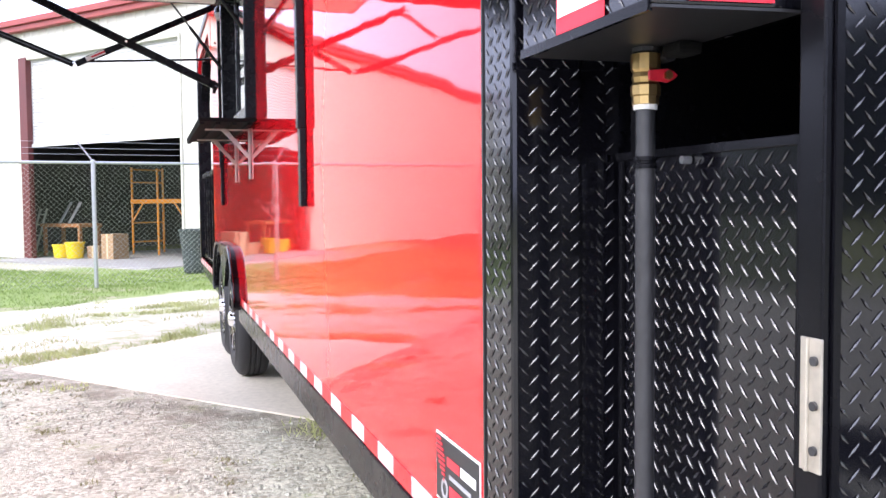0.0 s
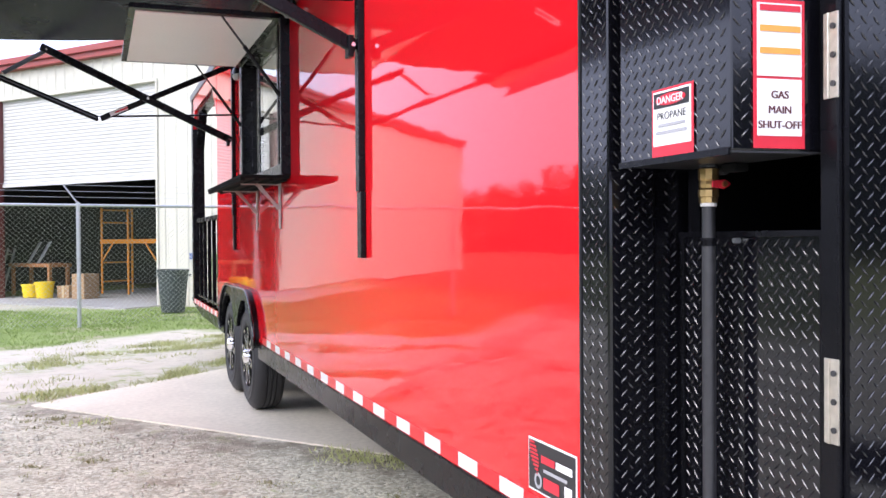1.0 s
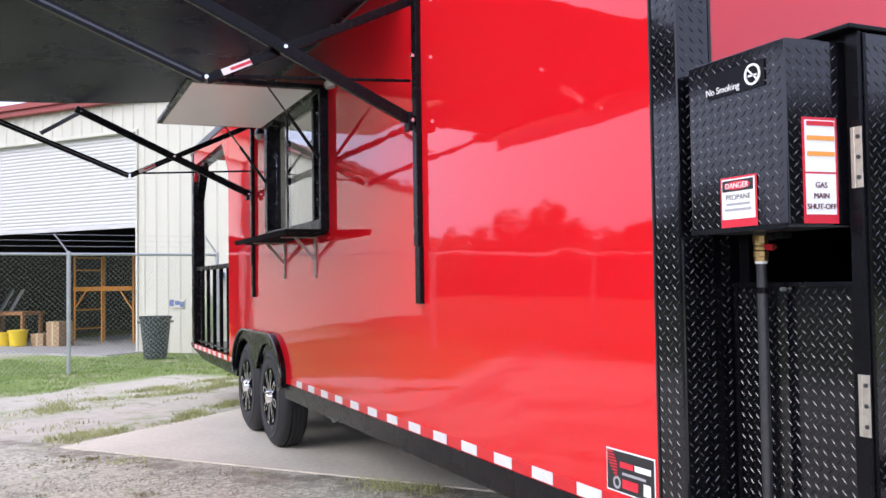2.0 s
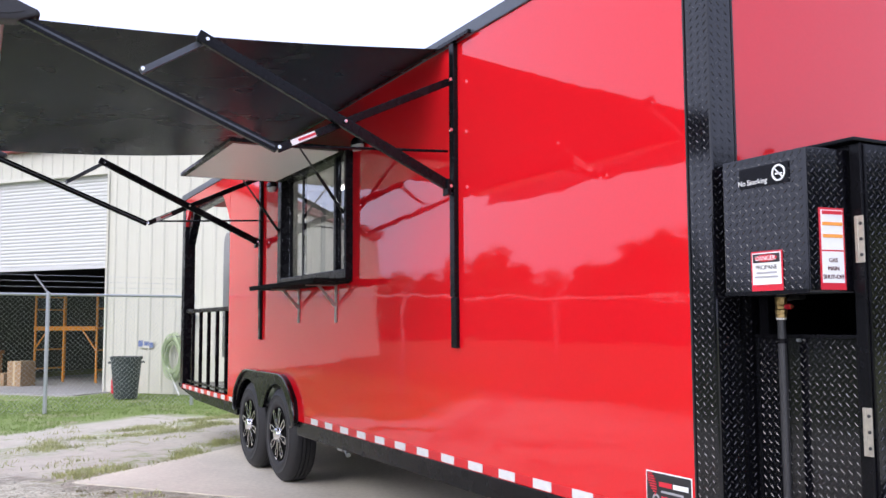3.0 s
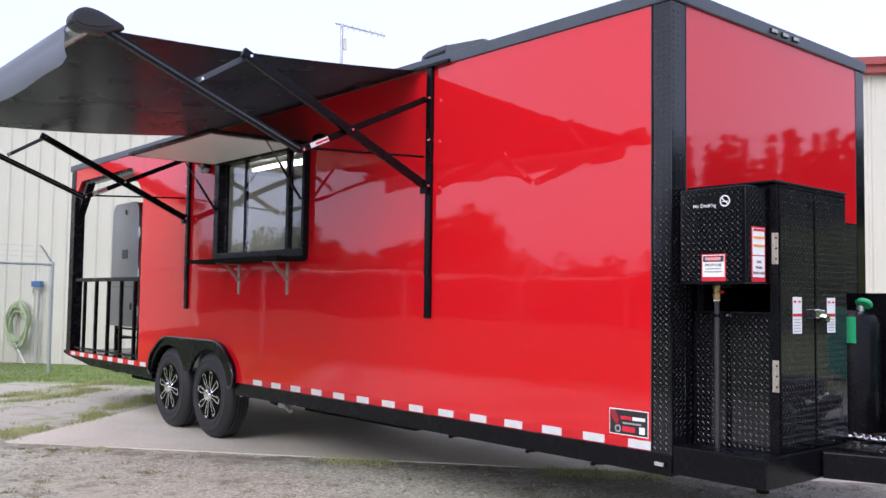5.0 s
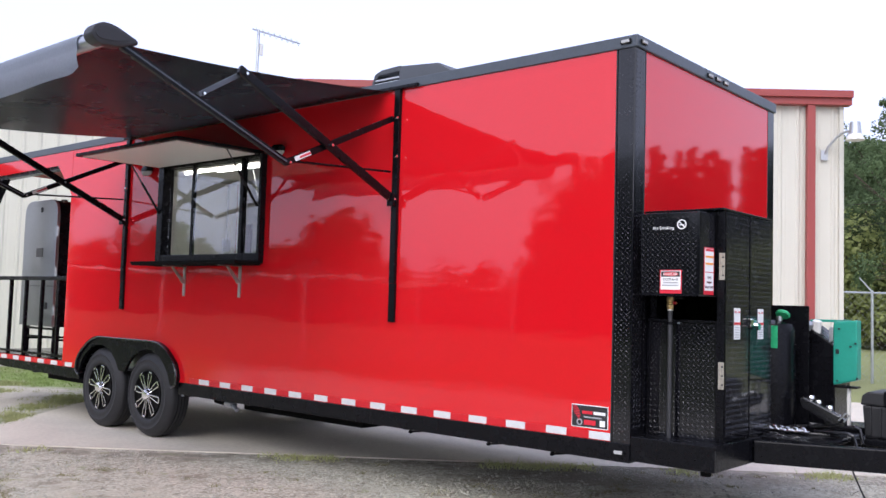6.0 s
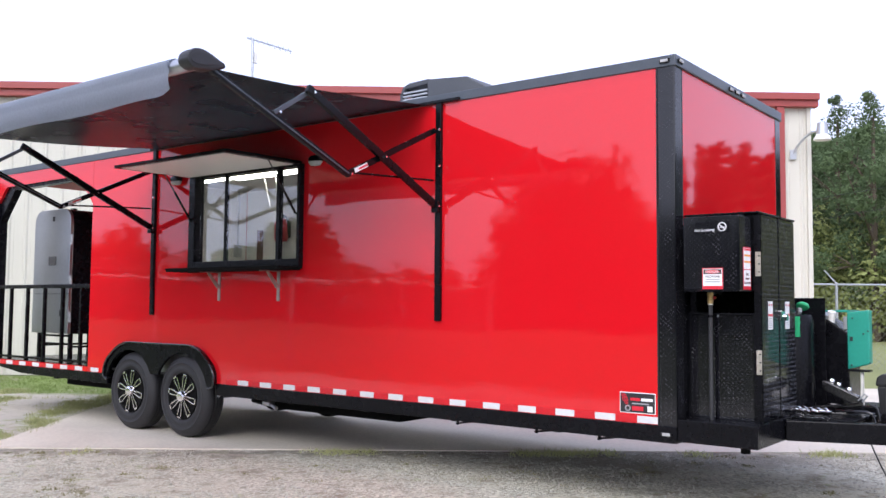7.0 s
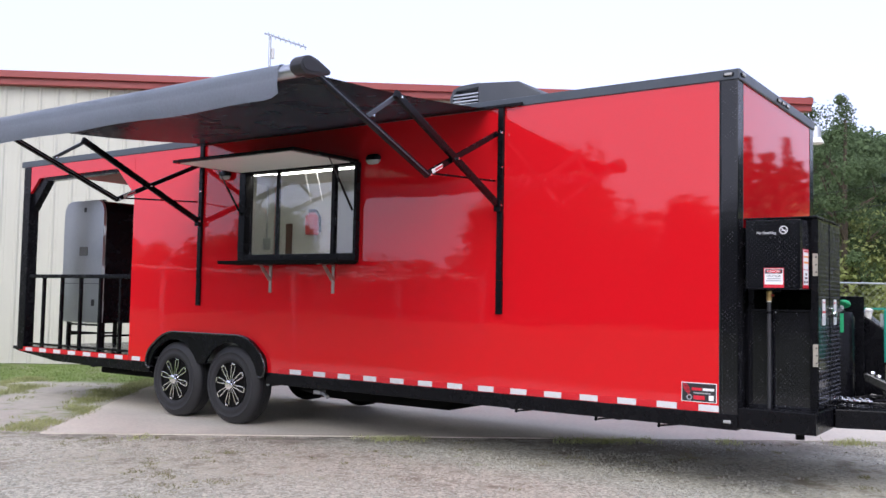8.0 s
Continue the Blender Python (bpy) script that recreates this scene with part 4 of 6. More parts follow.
for x0, x1, lx in ((0.1785, 0.517, 0.298), (0.523, 0.866, 0.645)):
    d = part("door", box(x0, x1, -0.383, -0.3695, 0.602, 1.876, 0.002), TREAD, cab, "black tread plate door")
    treads((x0 + 0.011, -0.384, 0.62), (1, 0, 0), UP, x1 - x0 - 0.016, 1.24, d)
    part("door_edge", box(x0, x0 + 0.01, -0.387, -0.3835, 0.604, 1.874), BLACK, d)
    plaque("notice", (lx, -0.383, 1.16), (1, 0, 0), UP, 0.088, 0.178, 0.0025, LABEL, d, "white notice with red band")
    plaque("notice_band", (lx, -0.383, 1.243), (1, 0, 0), UP, 0.088, 0.014, 0.004, LABEL_RED, d)
    plaque("notice_band", (lx + 0.01, -0.383, 1.31), (1, 0, 0), UP, 0.02, 0.01, 0.004, LABEL_RED, d)
    plaque("notice_band", (lx + 0.055, -0.383, 1.31), (1, 0, 0), UP, 0.02, 0.01, 0.004, LABEL_RED, d)
    for k in range(5):
        plaque("text_line", (lx + 0.012, -0.383, 1.17 + 0.014 * k), (1, 0, 0), UP, 0.06, 0.004, 0.004, GREY_INK, d)
latch = part("latch", box(0.53, 0.6, -0.399, -0.384, 1.24, 1.275, 0.004), CHROME, cab, "chrome door latch")
part("latch_body", box(0.49, 0.53, -0.409, -0.384, 1.235, 1.28, 0.004), CHROME, latch)
part("padlock", rod((0.6, -0.414, 1.235), (0.6, -0.4, 1.235), 0.022, seg=14), CHROME, latch)
for z0 in (0.885, 1.492):
    h = part("hinge", box(0.1622, 0.1658, -0.387, -0.354, z0, z0 + 0.15, 0.001), HINGE, cab, "bright steel door hinge")
    part("hinge_pin", rod((0.1615, -0.366, z0), (0.1615, -0.366, z0 + 0.15), 0.0028, seg=10), HINGE, h)
    for k in range(3):
        part("bolt", rod((0.1585, -0.378, z0 + 0.025 + 0.05 * k), (0.1625, -0.378, z0 + 0.025 + 0.05 * k), 0.0055, seg=10), PIPE, h)

# the shut-off box over the pipe
sbox = thing("shutoff_box", (0.09, -0.14, 1.4), "black tread plate gas shut-off box with warning labels", "control box")
outline = [(-0.005, 0.04), (-0.005, -0.315), (0.15, -0.332), (0.179, -0.33), (0.179, 0.04)]
shell = part("shell", prism(outline, "z", 1.402, 1.862, 0.003), TREAD, sbox)
treads((-0.006, 0.035, 1.41), LEFT, UP, 0.335, 0.445, shell)
CH = Vector((0.155, -0.017, 0)).normalized()
treads(Vector((-0.002, -0.3165, 1.41)), CH, UP, 0.148, 0.445, shell)
# black sheet laid over the box's underside to paint in its shade
part("underside_shade", prism(outline, "z", 1.398, 1.4015), INK, sbox)
part("bottom_lip", prism([(-0.008, 0.042), (-0.008, -0.31), (-0.002, -0.31), (-0.002, 0.042)], "z", 1.395, 1.408), BLACK, sbox)
plaque("danger_label", (-0.0055, -0.081, 1.408), LEFT, UP, 0.132, 0.132, 0.002, LABEL_RED, sbox, "white and red danger label")
plaque("label_face", (-0.0055, -0.087, 1.429), LEFT, UP, 0.12, 0.106, 0.0034, LABEL, sbox)
plaque("label_band", (-0.0055, -0.091, 1.502), LEFT, UP, 0.112, 0.029, 0.005, INK, sbox)
own = lathe([(0.01, 0.0), (0.047, 0.0), (0.047, 0.001), (0.01, 0.001)], (0, 0, 0), "x", 28)
own.transform(Matrix.Translation((-0.013, -0.147, 1.5165)) @ Matrix.Diagonal((1, 1, 0.24, 1)))
part("label_oval", own, LABEL_RED, sbox)
letters("DANGER", 0.021, LABEL, sbox, (-0.0142, -0.147, 1.509), LEFT, UP)
letters("PROPANE", 0.021, INK, sbox, (-0.0105, -0.147, 1.479), LEFT, UP)
for k in range(2):
    plaque("text_line", (-0.0055, -0.105 + 0.008 * k, 1.465 - 0.014 * k), LEFT, UP, 0.086 + 0.012 * k, 0.006, 0.005, GREY_INK, sbox)
plaque("no_smoking_sign", (-0.0055, -0.04, 1.758), LEFT, UP, 0.21, 0.068, 0.002, BLACK, sbox, "black sign with white symbol")
letters("No Smoking", 0.0255, LABEL, sbox, (-0.0092, -0.098, 1.768), LEFT, UP)
part("symbol_ring", lathe([(0.022, -0.0015), (0.0275, -0.0015), (0.0275, 0.002), (0.022, 0.002)], (-0.0112, -0.211, 1.793), "x", 28, closed=True), LABEL, sbox)
part("symbol_slash", bar((-0.0118, -0.194, 1.809), (-0.0118, -0.228, 1.777), 0.005, 0.001, up=(1, 0, 0)), LABEL, sbox)
part("symbol_cigarette", bar((-0.0118, -0.197, 1.79), (-0.0118, -0.227, 1.79), 0.005, 0.001, up=(1, 0, 0)), LABEL, sbox)
G0 = Vector((0.036, -0.3197, 1.406))
plaque("gas_label", G0, CH, UP, 0.104, 0.262, 0.002, LABEL_RED, sbox, "tall red-edged white gas label")
plaque("label_face", G0 + CH * 0.007 + Vector((0, 0, 0.022)), CH, UP, 0.09, 0.1, 0.0034, LABEL, sbox)
plaque("label_face", G0 + CH * 0.007 + Vector((0, 0, 0.127)), CH, UP, 0.09, 0.128, 0.0034, LABEL, sbox)
plaque("label_band", G0 + CH * 0.012 + Vector((0, 0, 0.241)), CH, UP, 0.082, 0.011, 0.005, LABEL_RED, sbox)
for z in (0.205, 0.166):
    plaque("label_band", G0 + CH * 0.012 + Vector((0, 0, z)), CH, UP, 0.082, 0.011, 0.005, LABEL_ORANGE, sbox)
OUT = CH.cross(Vector(UP))
for k, words in enumerate(("GAS", "MAIN", "SHUT-OFF")):
    for twice in range(2):
        letters(words, 0.0192, DARK_INK, sbox, G0 + CH * (0.0517 + 0.0008 * twice) + OUT * (0.0052 + 0.0002 * twice) + Vector((0, 0, 0.088 - 0.0265 * k)), CH, UP)

pipe = thing("gas_pipe", (0.127, -0.08, 0.592), "black gas pipe with brass ball valve and red handle", "pipe")
part("riser", rod((0.127, -0.08, 0.592), (0.127, -0.08, 1.316), 0.0135, seg=24), PIPE, pipe, smooth=True)
prof = [(0.012, 1.319), (0.0185, 1.320), (0.0185, 1.331), (0.0205, 1.333), (0.0205, 1.346), (0.0175, 1.350), (0.0192, 1.357), (0.0175, 1.364), (0.0205, 1.368), (0.0205, 1.389), (0.012, 1.391)]
valve = part("valve", lathe(prof, (0.127, -0.08, 0), "z", 10), BRASS, pipe, "brass ball valve")
part("valve_collar", lathe([(0.012, 1.3125), (0.0165, 1.313), (0.0165, 1.3195), (0.012, 1.32)], (0.127, -0.08, 0), "z", 24), WHITE, valve)
part("valve_handle", prism([(0.118, 1.351), (0.146, 1.348), (0.156, 1.353), (0.162, 1.358), (0.156, 1.363), (0.146, 1.367), (0.118, 1.364)], "y", -0.106, -0.101, 0.001), LABEL_RED, valve, "red lever handle")
part("handle_nut", rod((0.1455, -0.111, 1.3575), (0.1455, -0.1, 1.3575), 0.0065, seg=6), BRASS, valve)
part("union_nut", lathe([(0.013, 1.391), (0.0195, 1.392), (0.0195, 1.3975), (0.013, 1.3978)], (0.127, -0.08, 0), "z", 8), PIPE, pipe)
part("side_fitting", box(0.135, 0.172, -0.15, -0.106, 1.380, 1.3975, 0.006), WELL, pipe, "black side fitting")
part("side_nipple", rod((0.15, -0.107, 1.385), (0.15, -0.085, 1.385), 0.009, seg=12), PIPE, pipe)
part("clamp", lathe([(0.0135, 1.232), (0.0168, 1.233), (0.0168, 1.238), (0.0145, 1.239), (0.0145, 1.242), (0.0168, 1.243), (0.0168, 1.248), (0.0135, 1.249)], (0.127, -0.08, 0), "z", 24), BLACK, pipe)
treads((0.142, F + 0.003, 0.62), (1, 0, 0), UP, 0.036, 1.2, trailer)
treads((0.9, F + 0.003, 0.62), (1, 0, 0), UP, 1.15, 1.2, trailer)

# ---- on the drawbar: gas cylinder, generator, battery box, hitch bars, chain ----
tank = thing("gas_cylinder", (1.12, -0.28, 0.592), "tall black gas cylinder with green tap", "gas cylinder")
part("body", lathe([(0.05, 0.592), (0.15, 0.6), (0.155, 0.63), (0.155, 1.2), (0.14, 1.25), (0.06, 1.275)], (1.12, -0.28, 0), "z", 40), BLACK, tank, smooth=True)
part("shield", box(1.28, 1.295, -0.47, -0.1, 0.595, 1.37, 0.005), BLACK, tank)
part("tap", rod((1.12, -0.34, 1.27), (1.12, -0.34, 1.3), 0.02), ZINC, tank)
own = lathe([(0.01, -0.012), (0.04, -0.01), (0.046, 0.0), (0.04, 0.012), (0.01, 0.014)], (0, 0, 0), "z", 14)
own.transform(Matrix.Translation((1.11, -0.365, 1.31)) @ Matrix.Rotation(0.6, 4, "Y"))
part("tap_wheel", own, GREEN_BRIGHT, tank, "green tap wheel")
plaque("tag", (0.962, -0.32, 1.1), LEFT, UP, 0.07, 0.14, 0.006, GREEN_BRIGHT, tank, "green tag")

gen = thing("generator", (1.7, -0.62, 0.65), "black and green enclosed generator on the drawbar", "generator")
part("housing", prism([(-0.35, 0.62), (-0.35, 1.27), (-0.37, 1.28), (-0.6, 1.12), (-0.6, 0.62)], "x", 1.38, 1.7, 0.008), BLACK, gen, "black sloping control housing")
part("green_cover", prism([(-0.592, 0.87), (-0.592, 1.272), (-0.738, 1.288), (-0.738, 0.91)], "x", 1.37, 1.46, 0.01), GREEN, gen, "green painted cover")
part("green_lid", prism([(-0.42, 1.27), (-0.42, 1.285), (-0.591, 1.287), (-0.591, 1.27)], "x", 1.46, 1.75, 0.003), GREEN, gen)
part("filler_cap", rod((1.42, -0.47, 1.2), (1.4, -0.485, 1.275), 0.028, seg=16), WHITE, gen, "white filler cap")
part("filler_cap", rod((1.40, -0.425, 1.22), (1.385, -0.44, 1.26), 0.03, seg=16), ZINC, gen)
part("switch_panel", prism([(-0.565, 1.14), (-0.59, 1.15), (-0.59, 1.24), (-0.565, 1.24)], "x", 1.375, 1.44, 0.003), ZINC, gen)
part("latch", box(1.362, 1.371, -0.63, -0.61, 1.07, 1.1, 0.002), INK, gen)
part("base_frame", box(1.38, 1.7, -0.8, -0.42, 0.585, 0.62, 0.004), BLACK, gen)
part("support", box(1.41, 1.43, -0.685, -0.665, 0.62, 0.854, 0.003), WHITE, gen, "white support post")
part("mounting", box(1.38, 1.46, -0.735, -0.602, 0.855, 0.868, 0.003), BLACK, gen)
for k, (y, z) in enumerate(((-0.63, 1.23), (-0.7, 1.12), (-0.73, 1.14), (-0.74, 0.92), (-0.62, 0.9))):
    part("bolt", rod((1.358, y, z), (1.371, y, z), 0.006, seg=8), INK, gen)

bat = thing("battery_box", (1.35, -0.98, 0.58), "black ribbed plastic battery box with lid", "battery box")
part("tub", prism([(-0.83, 0.585), (-1.08, 0.585), (-1.095, 0.775), (-0.815, 0.775)], "x", 1.2, 1.5, 0.012), PLASTIC, bat)
part("lid", prism([(-0.805, 0.777), (-1.105, 0.777), (-1.095, 0.835), (-1.06, 0.86), (-0.85, 0.86), (-0.815, 0.835)], "x", 1.19, 1.51, 0.012), PLASTIC, bat)
part("strap", box(1.185, 1.515, -0.97, -0.94, 0.777, 0.867, 0.004), BLACK, bat)
part("stand", box(1.1, 1.6, -1.1, -0.8, 0.55, 0.584, 0.004), BLACK, bat)
for k in range(4):
    part("rib", box(1.183, 1.2, -0.87 - 0.055 * k, -0.858 - 0.055 * k, 0.6, 0.77, 0.002), PLASTIC, bat)

part("drawbar_tray", box(0.66, 1.6, -0.79, -0.412, 0.566, 0.588, 0.003), BLACK, trailer, "black steel tray between the drawbars")
hitch = thing("hitch_bar_set", (1.05, -0.6, 0.589), "black towing hitch bars with chrome knobs on the drawbar", "hitch hardware")
part("plate", prism([(1.0, -0.43), (1.12, -0.44), (1.13, -0.52), (1.08, -0.6), (1.1, -0.66), (1.0, -0.68), (0.97, -0.58), (0.99, -0.5)], "z", 0.589, 0.603, 0.003), GLOSS, hitch)
part("plate", bar((1.06, -0.44, 0.622), (1.04, -0.64, 0.65), 0.085, 0.016, 0.004), GLOSS, hitch)
part("plate", bar((1.1, -0.54, 0.64), (1.12, -0.7, 0.63), 0.06, 0.03, 0.006), GLOSS, hitch)
part("head", prism([(-0.5, 0.80), (-0.53, 0.81), (-0.74, 0.715), (-0.745, 0.67), (-0.70, 0.655), (-0.515, 0.745)], "x", 1.02, 1.075, 0.01), GLOSS, hitch, "tapered black hitch head")
part("head_rib", prism([(-0.6, 0.72), (-0.64, 0.735), (-0.75, 0.69), (-0.75, 0.604), (-0.66, 0.604)], "x", 1.075, 1.11, 0.006), GLOSS, hitch)
for y, z, r in ((-0.565, 0.807, 0.022), (-0.61, 0.783, 0.018), (-0.675, 0.755, 0.021)):
    part("knob", lathe([(0.003, z - 0.03), (r * 0.7, z - 0.03), (r * 0.7, z - 0.012), (r, z - 0.006), (r * 1.02, z + 0.004), (r * 0.75, z + 0.014), (0.003, z + 0.018)], (1.04, y, 0), "z", 16), CHROME, hitch, "chrome knob", smooth=True)
part("spring_bar", sweep([(1.08, -0.58, 0.612), (1.06, -0.7, 0.63), (1.05, -0.82, 0.655), (1.05, -0.845, 0.645), (1.05, -0.86, 0.56)], 0.011, 8), GLOSS, hitch)
part("spring_bar", sweep([(1.0, -0.6, 0.614), (0.98, -0.72, 0.618), (0.98, -0.8, 0.62), (0.98, -0.83, 0.61), (0.98, -0.845, 0.55)], 0.011, 8), GLOSS, hitch)
part("clip", sweep([(1.0, -0.74, 0.69), (1.0, -0.78, 0.735), (1.03, -0.79, 0.72), (1.03, -0.76, 0.68)], 0.005), ZINC, hitch)
chain = thing("safety_chain", (1.05, -0.44, 0.592), "galvanised safety chain lying on the deck", "chain")
for k in range(11):
    c = Vector((0.96 + 0.012 * math.sin(k * 0.9), -0.34 - 0.022 * k, 0.6 + 0.004 * (k % 2)))
    ring = [c + Vector((0.012 * math.sin(a) * (0.3 if k % 2 else 1), 0.02 * math.cos(a), 0.012 * math.sin(a) * (1 if k % 2 else 0.2) + 0.008)) for a in [2 * math.pi * j / 12 for j in range(13)]]
    part("link", sweep(ring, 0.005, 6), CHROME, chain)
cable = thing("ground_cable", (1.3, -0.9, 0.0), "thin black cable drooping to the slab", "cable")
part("cord", sweep([(1.0 + 0.02 * k, -0.80 - 0.03 * k, 0.44 * (1 - k / 9) ** 2 + 0.012) for k in range(10)] + [(1.18 + 0.06 * k, -1.07 - 0.06 * math.sin(k), 0.012) for k in range(1, 8)], 0.005), INK, cable)

# ---- roof: air conditioner; antenna pole ----
ac = thing("air_conditioner", (1.1, 2.4, TOP), "dark grey low-profile roof air conditioner", "air conditioner")
part("shroud", prism([(1.93, TOP - 0.004), (1.97, 2.98), (2.06, 3.14), (2.29, 3.272), (2.72, 3.308), (2.72, TOP - 0.004)], "x", 0.72, 1.45, 0.03), AC_GREY, ac, smooth=True)
part("rear_lid", prism([(2.7, 3.262), (2.7, 3.306), (2.92, 3.298), (3.0, 3.27), (3.03, 3.2), (3.0, 3.2), (2.96, 3.25)], "x", 0.722, 1.448, 0.008), AC_GREY, ac)
part("rear_base", box(0.722, 1.448, 2.721, 3.03, TOP - 0.004, 3.0, 0.006), AC_GREY, ac)
for x in (0.735, 1.435):
    part("corner_post", bar((x, 3.015, 2.99), (x, 3.015, 3.21), 0.025, 0.03, 0.003), AC_GREY, ac)
    for k in range(7):
        z = 3.02 + 0.032 * k
        part("louvre", bar((x, 2.72, z), (x, 3.01, z), 0.02, 0.014, 0.002), ZINC, ac)
for k in range(6):
    z = 3.02 + 0.032 * k
    part("louvre", bar((0.74, 3.02, z), (1.43, 3.02, z), 0.02, 0.014, 0.002), ZINC, ac)

ant = thing("antenna", (3.85, 8.8, 0.0), "thin galvanised mast with a small directional antenna", "antenna")
part("mast", rod((3.85, 8.8, 0.0), (3.85, 8.8, 5.52), 0.022, seg=12), ZINC, ant)
BD = Vector((1.0, 0.0, 0.0))
b0 = Vector((3.85, 8.8, 5.5)) - BD * 0.12
part("boom", bar(b0, b0 + BD * 0.95, 0.02, 0.02), ZINC, ant)
for k in range(8):
    c = b0 + BD * (0.1 + 0.115 * k)
    part("element", rod(c + Vector((0, -0.03, -0.05)), c + Vector((0, 0.03, 0.05)), 0.008, seg=6), ZINC, ant)
part("bracket", box(3.87, 3.93, 8.77, 8.81, 5.12, 5.3, 0.005), WHITE, ant)

# ---- smoker on the porch ----
smoker = thing("smoker_oven", (0.9, 8.45, 0.6), "upright stainless steel smoker oven on a black stand", "smoker")
door_outline = rounded([(8.07, 0.91), (8.07, 2.45), (8.92, 2.45), (8.92, 0.91)], 0.19, 7)[8:24] + [(8.92, 0.91), (8.07, 0.91)]
part("door", prism(door_outline, "x", 0.46, 0.5, 0.008), STEEL, smoker, "brushed steel rounded door")
part("cabinet", prism([(8.495 + (y - 8.495) * 0.99, z - 0.004) for y, z in door_outline], "x", 0.502, 1.25, 0.01), BLACK, smoker, "dark oven body")
part("door_split", box(0.456, 0.459, 8.06, 8.86, 1.395, 1.4), INK, smoker)
part("thermometer_plate", box(0.452, 0.459, 8.38, 8.55, 1.75, 1.86, 0.003), DARK, smoker)
part("top_latch", box(0.45, 0.459, 8.44, 8.48, 2.3, 2.36, 0.003), INK, smoker)
part("drain_plate", box(0.452, 0.459, 8.2, 8.26, 1.12, 1.2, 0.003), INK, smoker)
part("vent", rod((0.8, 8.6, 2.42), (0.8, 8.6, 2.5), 0.04), BLACK, smoker)
for z0 in (1.05, 1.5, 2.0):
    part("hinge", rod((0.47, 8.045, z0), (0.47, 8.045, z0 + 0.12), 0.014), ZINC, smoker)
for x in (0.52, 1.2):
    for y in (8.1, 8.82):
        part("leg", bar((x, y, 0.6), (x, y, 0.93), 0.045, 0.045, 0.004), BLACK, smoker)
for y in (8.1, 8.82):
    part("stretcher", bar((0.53, y, 0.75), (1.19, y, 0.75), 0.025, 0.025), BLACK, smoker)
for z in (0.78, 0.88):
    part("stretcher", bar((0.52, 8.12, z), (0.52, 8.8, z), 0.025, 0.025), BLACK, smoker)

# ---- inside the trailer, as seen through the serving window ----
lamp = thing("strip_light", (1.0, 4.6, 2.69), "bright fluorescent strip light on the ceiling", "light")
part("housing", box(0.9, 1.08, 3.9, 6.2, 2.69, 2.719, 0.004), WHITE, lamp)
for x, end in ((0.95, 6.15), (1.03, 5.65)):
    part("tube", rod((x, 3.95, 2.672), (x, end, 2.672), 0.014, seg=12), TUBE, lamp)
hood = thing("range_hood", (1.8, 3.6, 2.2), "stainless steel kitchen extractor hood", "hood")
part("canopy", prism([(1.25, 2.25), (1.25, 2.4), (1.6, 2.7), (W - 0.08, 2.7), (W - 0.08, 2.25)], "y", 1.2, 4.5, 0.006), STEEL, hood)
part("back_splash", box(W - 0.085, W - 0.073, 1.2, 4.5, 0.9, 2.24), STEEL, hood)
ext = thing("fire_extinguisher", (2.08, 6.0, 2.05), "red fire extinguisher hung on the white wall", "fire extinguisher")
part("cylinder", lathe([(0.03, 2.05), (0.08, 2.06), (0.085, 2.1), (0.085, 2.28), (0.05, 2.33), (0.02, 2.34)], (2.005, 6.0, 0), "z", 24), LABEL_RED, ext, smooth=True)
part("valve_head", box(1.975, 2.035, 5.96, 6.04, 2.34, 2.38, 0.005), INK, ext)
part("wall_bracket", box(2.085, 2.0995, 5.93, 6.07, 2.1, 2.3, 0.003), INK, ext)
part("hose", sweep([(2.03, 5.95, 2.36), (2.0, 5.88, 2.3), (2.0, 5.87, 2.2), (2.02, 5.88, 2.12)], 0.012), INK, ext)
outl = thing("wall_socket", (2.0, 6.75, 1.9), "grey metal wall socket with conduit", "socket")
part("plate", box(1.90, 2.01, 6.732, 6.7595, 1.88, 2.03, 0.005), ZINC, outl)
part("conduit", rod((1.955, 6.745, 2.03), (1.955, 6.745, 2.71), 0.012), ZINC, outl)
cup = thing("wall_strip", (2.09, 6.48, 1.7), "dark red narrow wall strip", "wall strip")
part("strip", box(2.078, 2.0995, 6.43, 6.53, 1.3, 2.22, 0.003), JAMB, cup)
for y in (5.11, 4.94):
    o = thing("hanging_ladle", (0.95, y, 2.3), "steel ladle hanging from a rail", "ladle", "hanging ladles")
    part("handle", bar((0.95, y, 2.63), (0.97, y - 0.07, 2.33), 0.022, 0.004), WHITE, o)
    part("hook", sweep([(0.95, y, 2.63), (0.94, y, 2.66), (0.95, y, 2.672)], 0.004), CHROME, o)
door = thing("inner_door", (0.6, 6.74, 0.6), "white panelled inner door in the rear wall", "door")
part("leaf", box(0.25, 0.95, 6.73, 6.758, 0.602, 2.55, 0.003), WHITE, door)
for x in (0.3, 0.48, 0.66, 0.84):
    part("moulding", box(x, x + 0.05, 6.718, 6.7295, 0.7, 2.45, 0.003), WHITE, door)
for x in (0.2, 0.952):
    part("frame_trim", box(x, x + 0.048, 6.72, 6.758, 0.602, 2.6, 0.003), STEEL, door)
counter = thing("counter", (0.3, 4.2, 0.6), "stainless steel counter below the serving window", "counter")
part("worktop", box(0.06, 0.6, 2.6, 5.8, 1.45, 1.49, 0.005), STEEL, counter)
part("cupboard", box(0.08, 0.58, 2.62, 5.78, 0.601, 1.449), STEEL, counter)

